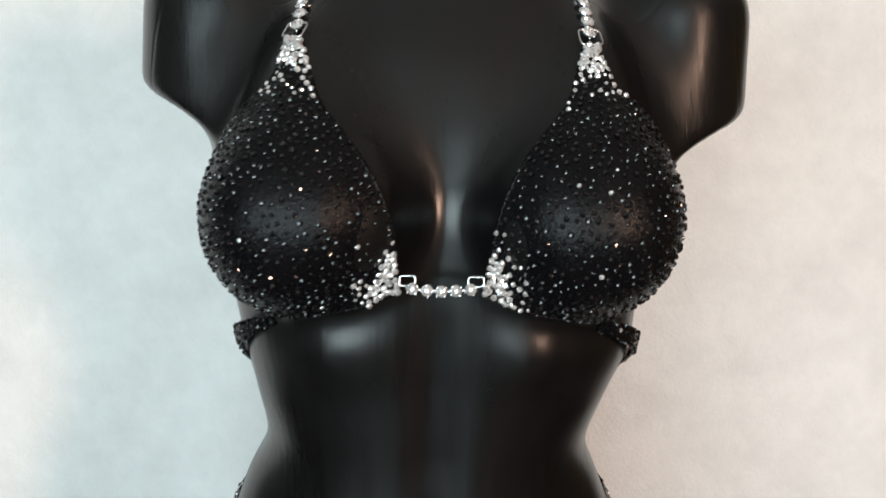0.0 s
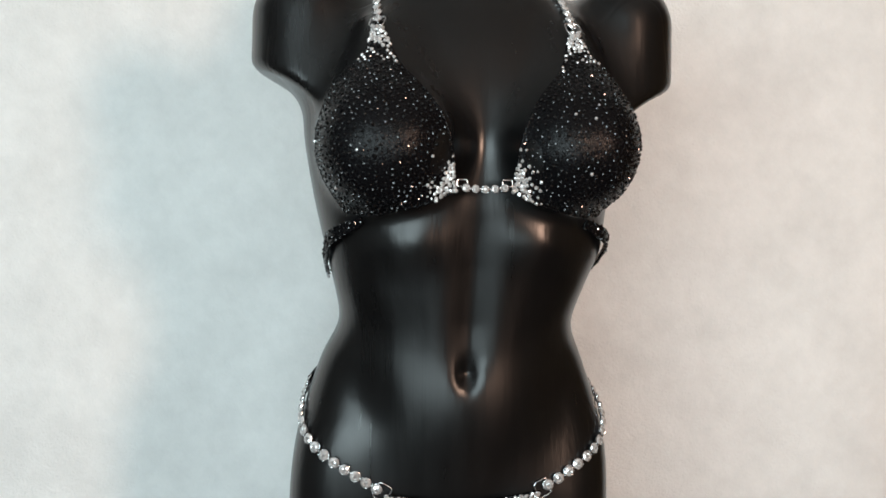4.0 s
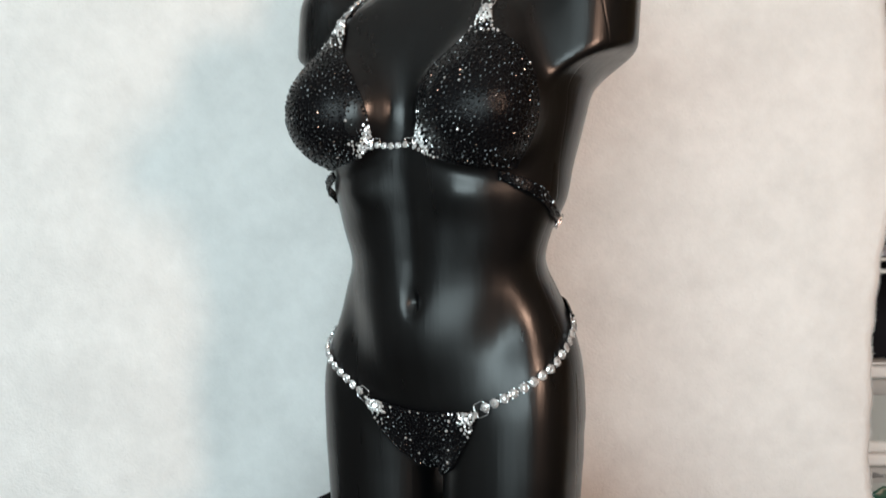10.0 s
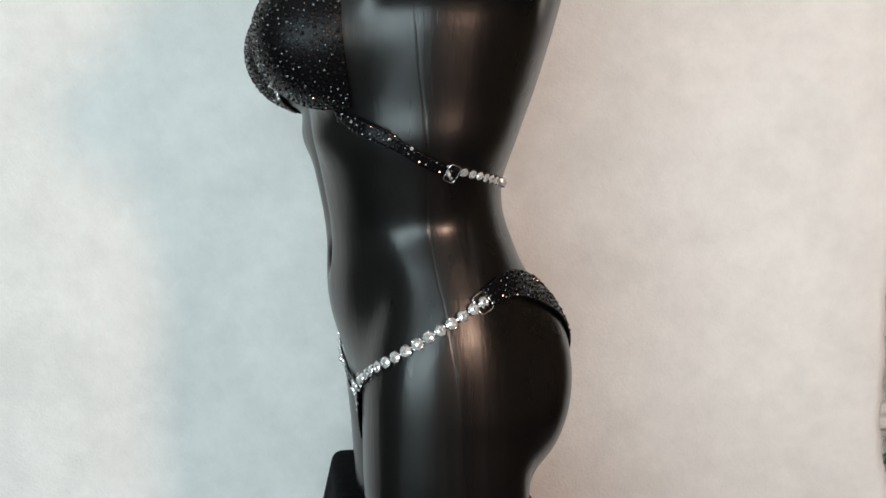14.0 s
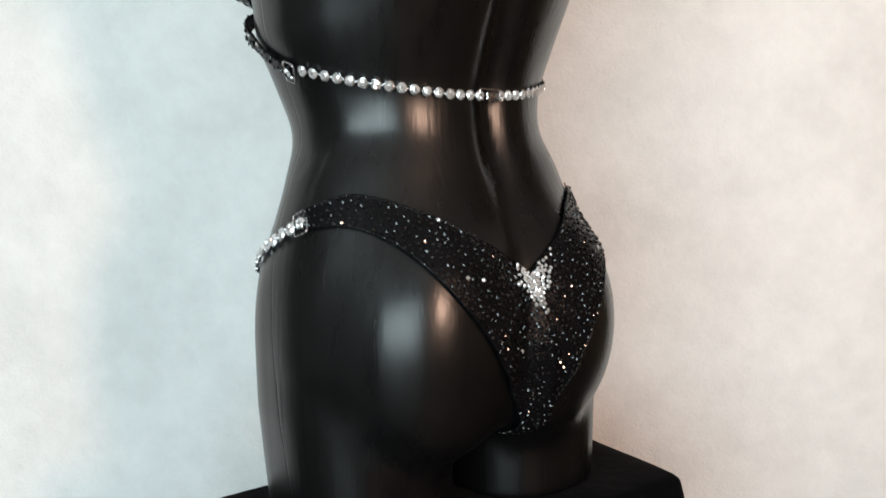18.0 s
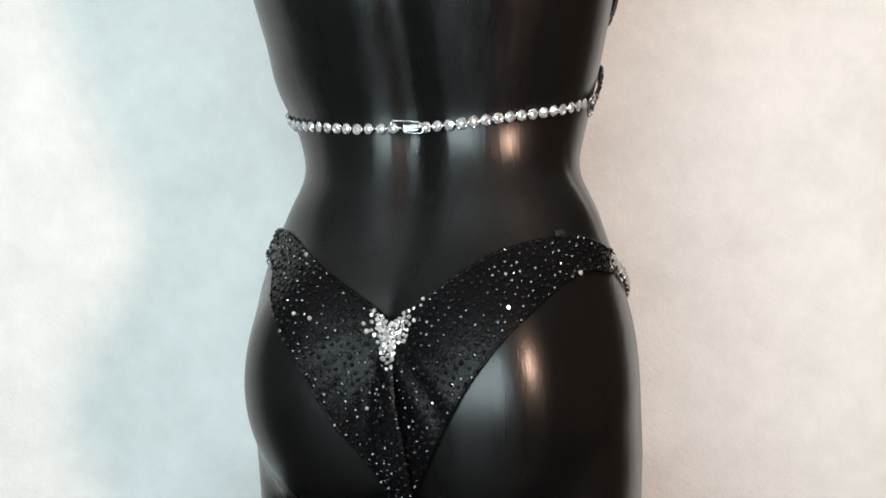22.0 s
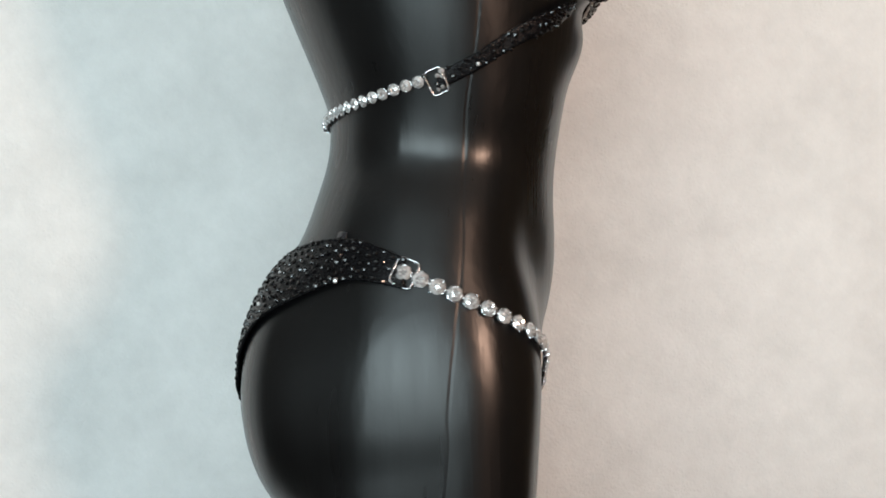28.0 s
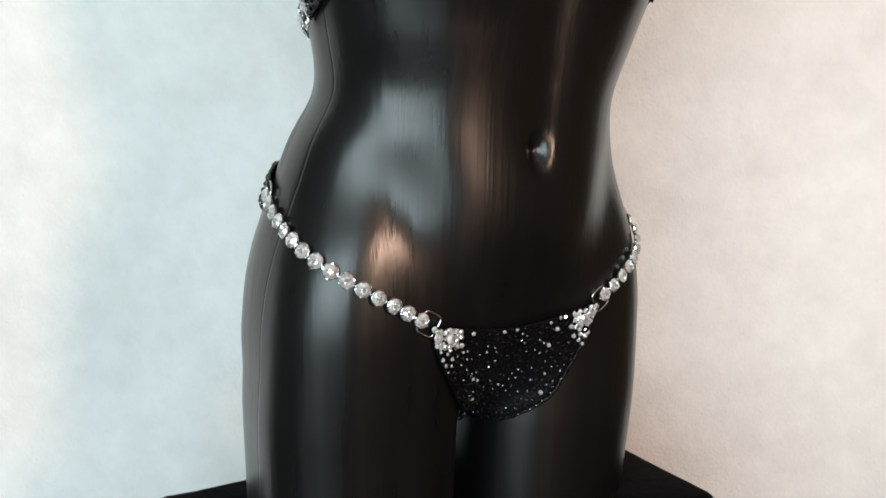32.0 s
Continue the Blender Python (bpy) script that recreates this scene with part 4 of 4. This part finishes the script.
def folded_fabric(x0, x1, y0, y1, z0, h, colour, sheen, seed):
    """One folded length of cloth: a soft rounded slab with a wavering fold at the front."""
    rng = random.Random(seed)
    colour = tuple(min(0.8, c * 1.15) for c in colour)
    mat = plain("folded_cloth", colour, tuple(c * 0.7 for c in colour), 0.55, 0, 90, 0.3, 0.002, 0.1, sheen=sheen)
    bm = bmesh.new()
    n, m = 26, 10
    a, b = rng.uniform(0, 6), rng.uniform(7, 13)
    rows = []
    for i in range(n + 1):
        x = x0 + (x1 - x0) * i / n
        sag = 0.16 * h * math.sin(b * x * 3 + a)
        push = 0.012 * noise.noise((x * 9, seed, 0))
        loop = []
        for k in range(m):
            t = math.pi * (k / (m - 1) - 0.5)
            loop.append((y0 + push + h * 0.5 * (1 - math.cos(t)), z0 + h * 0.5 + math.sin(t) * h * 0.5 + sag * (0.5 + 0.5 * math.sin(t))))
        loop += [(y1, z0 + h), (y1, z0)]
        rows.append([bm.verts.new((x, y, z)) for y, z in loop])
    for r0, r1 in zip(rows, rows[1:]):
        q = len(r0)
        for k in range(q):
            bm.faces.new((r0[k], r1[k], r1[(k + 1) % q], r0[(k + 1) % q]))
    bm.faces.new(rows[0])
    bm.faces.new(rows[-1][::-1])
    bmesh.ops.recalc_face_normals(bm, faces=bm.faces[:])
    return part("folded_fabric", bm, mat)


def fabric_stack():
    rows = [
        ("light grey", (0.30, 0.30, 0.34), 0.016), ("charcoal grey", (0.055, 0.057, 0.068), 0.030), ("plum purple", (0.13, 0.055, 0.15), 0.019),
        ("pale lilac grey", (0.36, 0.34, 0.40), 0.020), ("deep violet", (0.10, 0.045, 0.17), 0.022), ("pale grey", (0.33, 0.31, 0.34), 0.010),
        ("dark purple", (0.055, 0.02, 0.085), 0.014), ("dusky mauve", (0.20, 0.10, 0.15), 0.013), ("bright magenta purple", (0.22, 0.06, 0.24), 0.012),
        ("silver grey", (0.36, 0.35, 0.39), 0.018), ("dark brown purple", (0.085, 0.06, 0.075), 0.014), ("pale lilac", (0.42, 0.40, 0.49), 0.030),
        ("periwinkle blue violet", (0.20, 0.17, 0.40), 0.020), ("royal purple", (0.12, 0.06, 0.22), 0.015), ("lavender grey", (0.36, 0.34, 0.43), 0.018),
    ]
    z = 0.2928
    for k, (name, colour, h) in enumerate(rows):
        ob = folded_fabric(0.52 + 0.01 * (k % 3), 1.02 - 0.012 * (k % 4), 0.520 + 0.006 * ((k * 7) % 3), 0.92, z, h, colour, 0.2, 40 + k)
        tagged(ob, f"{name} folded fabric in a stack on the wire shelf", "fabric", "stacked fabrics")
        z += h
    return z


def handwriting(text, size, parent, where):
    cu = bpy.data.curves.new("handwriting", "FONT")
    cu.body, cu.size, cu.shear, cu.space_character = text, size, 0.12, 1.05
    tmp = bpy.data.objects.new("handwriting", cu)
    scene.collection.objects.link(tmp)
    bpy.context.view_layer.update()
    me = bpy.data.meshes.new_from_object(tmp)
    bpy.data.objects.remove(tmp)
    me.materials.append(INK)
    ob = new("handwriting", me)
    ob.parent = parent
    ob.matrix_local = pose(*where, 90, 0, 0)
    return ob


def tub(x0, x1, z_base, z_lid, text, contents, label):
    """A lidded storage tub with a tape label."""
    root = new("storage_tub")
    cx, y0, y1 = (x0 + x1) / 2, 0.518, 0.80
    root.location = (cx, (y0 + y1) / 2, z_base)
    tagged(root, label, "storage tub", "stacked storage tubs")
    w, d, h = (x1 - x0) / 2, (y1 - y0) / 2, z_lid - z_base
    bm = new_box((-w, -d, h - 0.022), (w, d, h), 0.006, 3)
    box(bm, (-w + 0.004, -d + 0.004, h - 0.0225), (w - 0.004, d - 0.004, h - 0.014), 0.003, 2)
    box(bm, (-w + 0.02, -d + 0.02, h - 0.004), (w - 0.02, d - 0.02, h + 0.003), 0.002, 2)
    part("lid", bm, LID, root, "white plastic lid")
    bm = new_box((-w + 0.012, -d + 0.010, 0.0), (w - 0.012, d - 0.010, h - 0.023), 0.012, 3)
    for v in bm.verts:
        k = 1 - 0.05 * (1 - max(0.0, v.co.z) / h)
        v.co.x *= k
        v.co.y *= k
    body = part("body", bm, TUB, root, "cloudy grey plastic body")
    bm = new_box((-w + 0.016, -d + 0.008, 0.0), (w - 0.016, d - 0.008, 0.017), 0.004, 2)
    part("foot_rim", bm, LID, root, "white foot rim")
    bm = new_box((-w + 0.05, -d + 0.006, h - 0.054), (w - 0.03, -d + 0.0105, h - 0.026), 0.001, 1)
    tape = part("tape_label", bm, LABEL, root, "frosted tape label with marker writing")
    handwriting(text, 0.0135 if contents else 0.0155, tape, (0.745 - cx if contents else 0.767 - cx, -d + 0.0052, h - 0.044))
    for colour, (a, b, lo, hi), name in contents:
        mat = plain("bagged_content", colour, tuple(c * 0.6 for c in colour), 0.25, 0, 60, 0.4, 0.004)
        bm = bmesh.new()
        bmesh.ops.create_icosphere(bm, subdivisions=3, radius=1.0)
        for v in bm.verts:
            n = noise.noise(v.co * 2.3 + Vector((a * 9, 0, 0)))
            v.co = Vector(((a + b) / 2 - cx + v.co.x * (b - a) / 2 * (1 + 0.2 * n), -d + 0.013 + v.co.y * 0.006, (lo + hi) / 2 + v.co.z * (hi - lo) / 2 * (1 + 0.3 * n)))
        part("bagged_content", bm, mat, root, name)
    return root


def black_bundle():
    """Black cloth heaped on the upper tub, with one end hanging over its lid."""
    bm = bmesh.new()
    n, m = 40, 22
    rows = []
    for j in range(m + 1):
        v = j / m
        row = []
        for i in range(n + 1):
            u = i / n
            x = 0.50 + 0.46 * u
            z = 0.1005 + 0.158 * math.sin(math.pi * min(1.0, v * 0.5 + 0.02)) * (1 - 0.25 * max(0.0, 0.18 - u) / 0.18)
            y = 0.512 + 0.30 * v ** 2 + 0.016 * noise.noise((x * 14, z * 10, 1.0)) + 0.010 * math.sin(x * 40 + z * 25)
            row.append(bm.verts.new((x, y, z)))
        rows.append(row)
    thick_cloth(bm, rows, 0.012)
    # the hanging end
    last = None
    for k in range(15):
        t = k / 14
        ring = []
        for s in range(8):
            a = 2 * math.pi * s / 8
            r = 0.022 * (1 - 0.35 * t)
            ring.append(bm.verts.new((0.828 + 0.012 * math.sin(4 * t) + r * math.cos(a), 0.503 + 0.006 * math.sin(a) + 0.003 * math.sin(9 * t), 0.130 - 0.085 * t)))
        if last:
            for s in range(8):
                bm.faces.new((last[s], last[(s + 1) % 8], ring[(s + 1) % 8], ring[s]))
        last = ring
    bm.faces.new(last)
    bmesh.ops.recalc_face_normals(bm, faces=bm.faces[:])
    return tagged(part("crumpled_cloth", bm, BLACK_CLOTH), "crumpled black cloth bundle lying on a lidded tub", "cloth")


shelving()
fabric_stack()
tub(0.47, 0.875, -0.242, -0.066, "Black , Topaz , M", [
    ((0.025, 0.13, 0.085), (0.735, 0.86, 0.055, 0.115), "green bagged trimmings"), ((0.42, 0.29, 0.19), (0.745, 0.81, 0.030, 0.062), "tan bagged trimmings"),
    ((0.08, 0.10, 0.12), (0.80, 0.85, 0.026, 0.066), "dark bagged trimmings"), ((0.36, 0.30, 0.24), (0.775, 0.84, 0.105, 0.128), "beige bagged trimmings"),
], "cloudy plastic tub with white lid holding green and tan trimmings")
tub(0.46, 0.865, -0.0625, 0.096, "Pink. Ro", [], "cloudy grey plastic tub with a white lid and handwritten label")
black_bundle()


# ---- what moves ----
def motions():
    rows = [(t, pose(0, 0, 0, 0, 0, a)) for t, a in TURN]
    for thing in TURNING:
        walk(thing, rows)


motions()
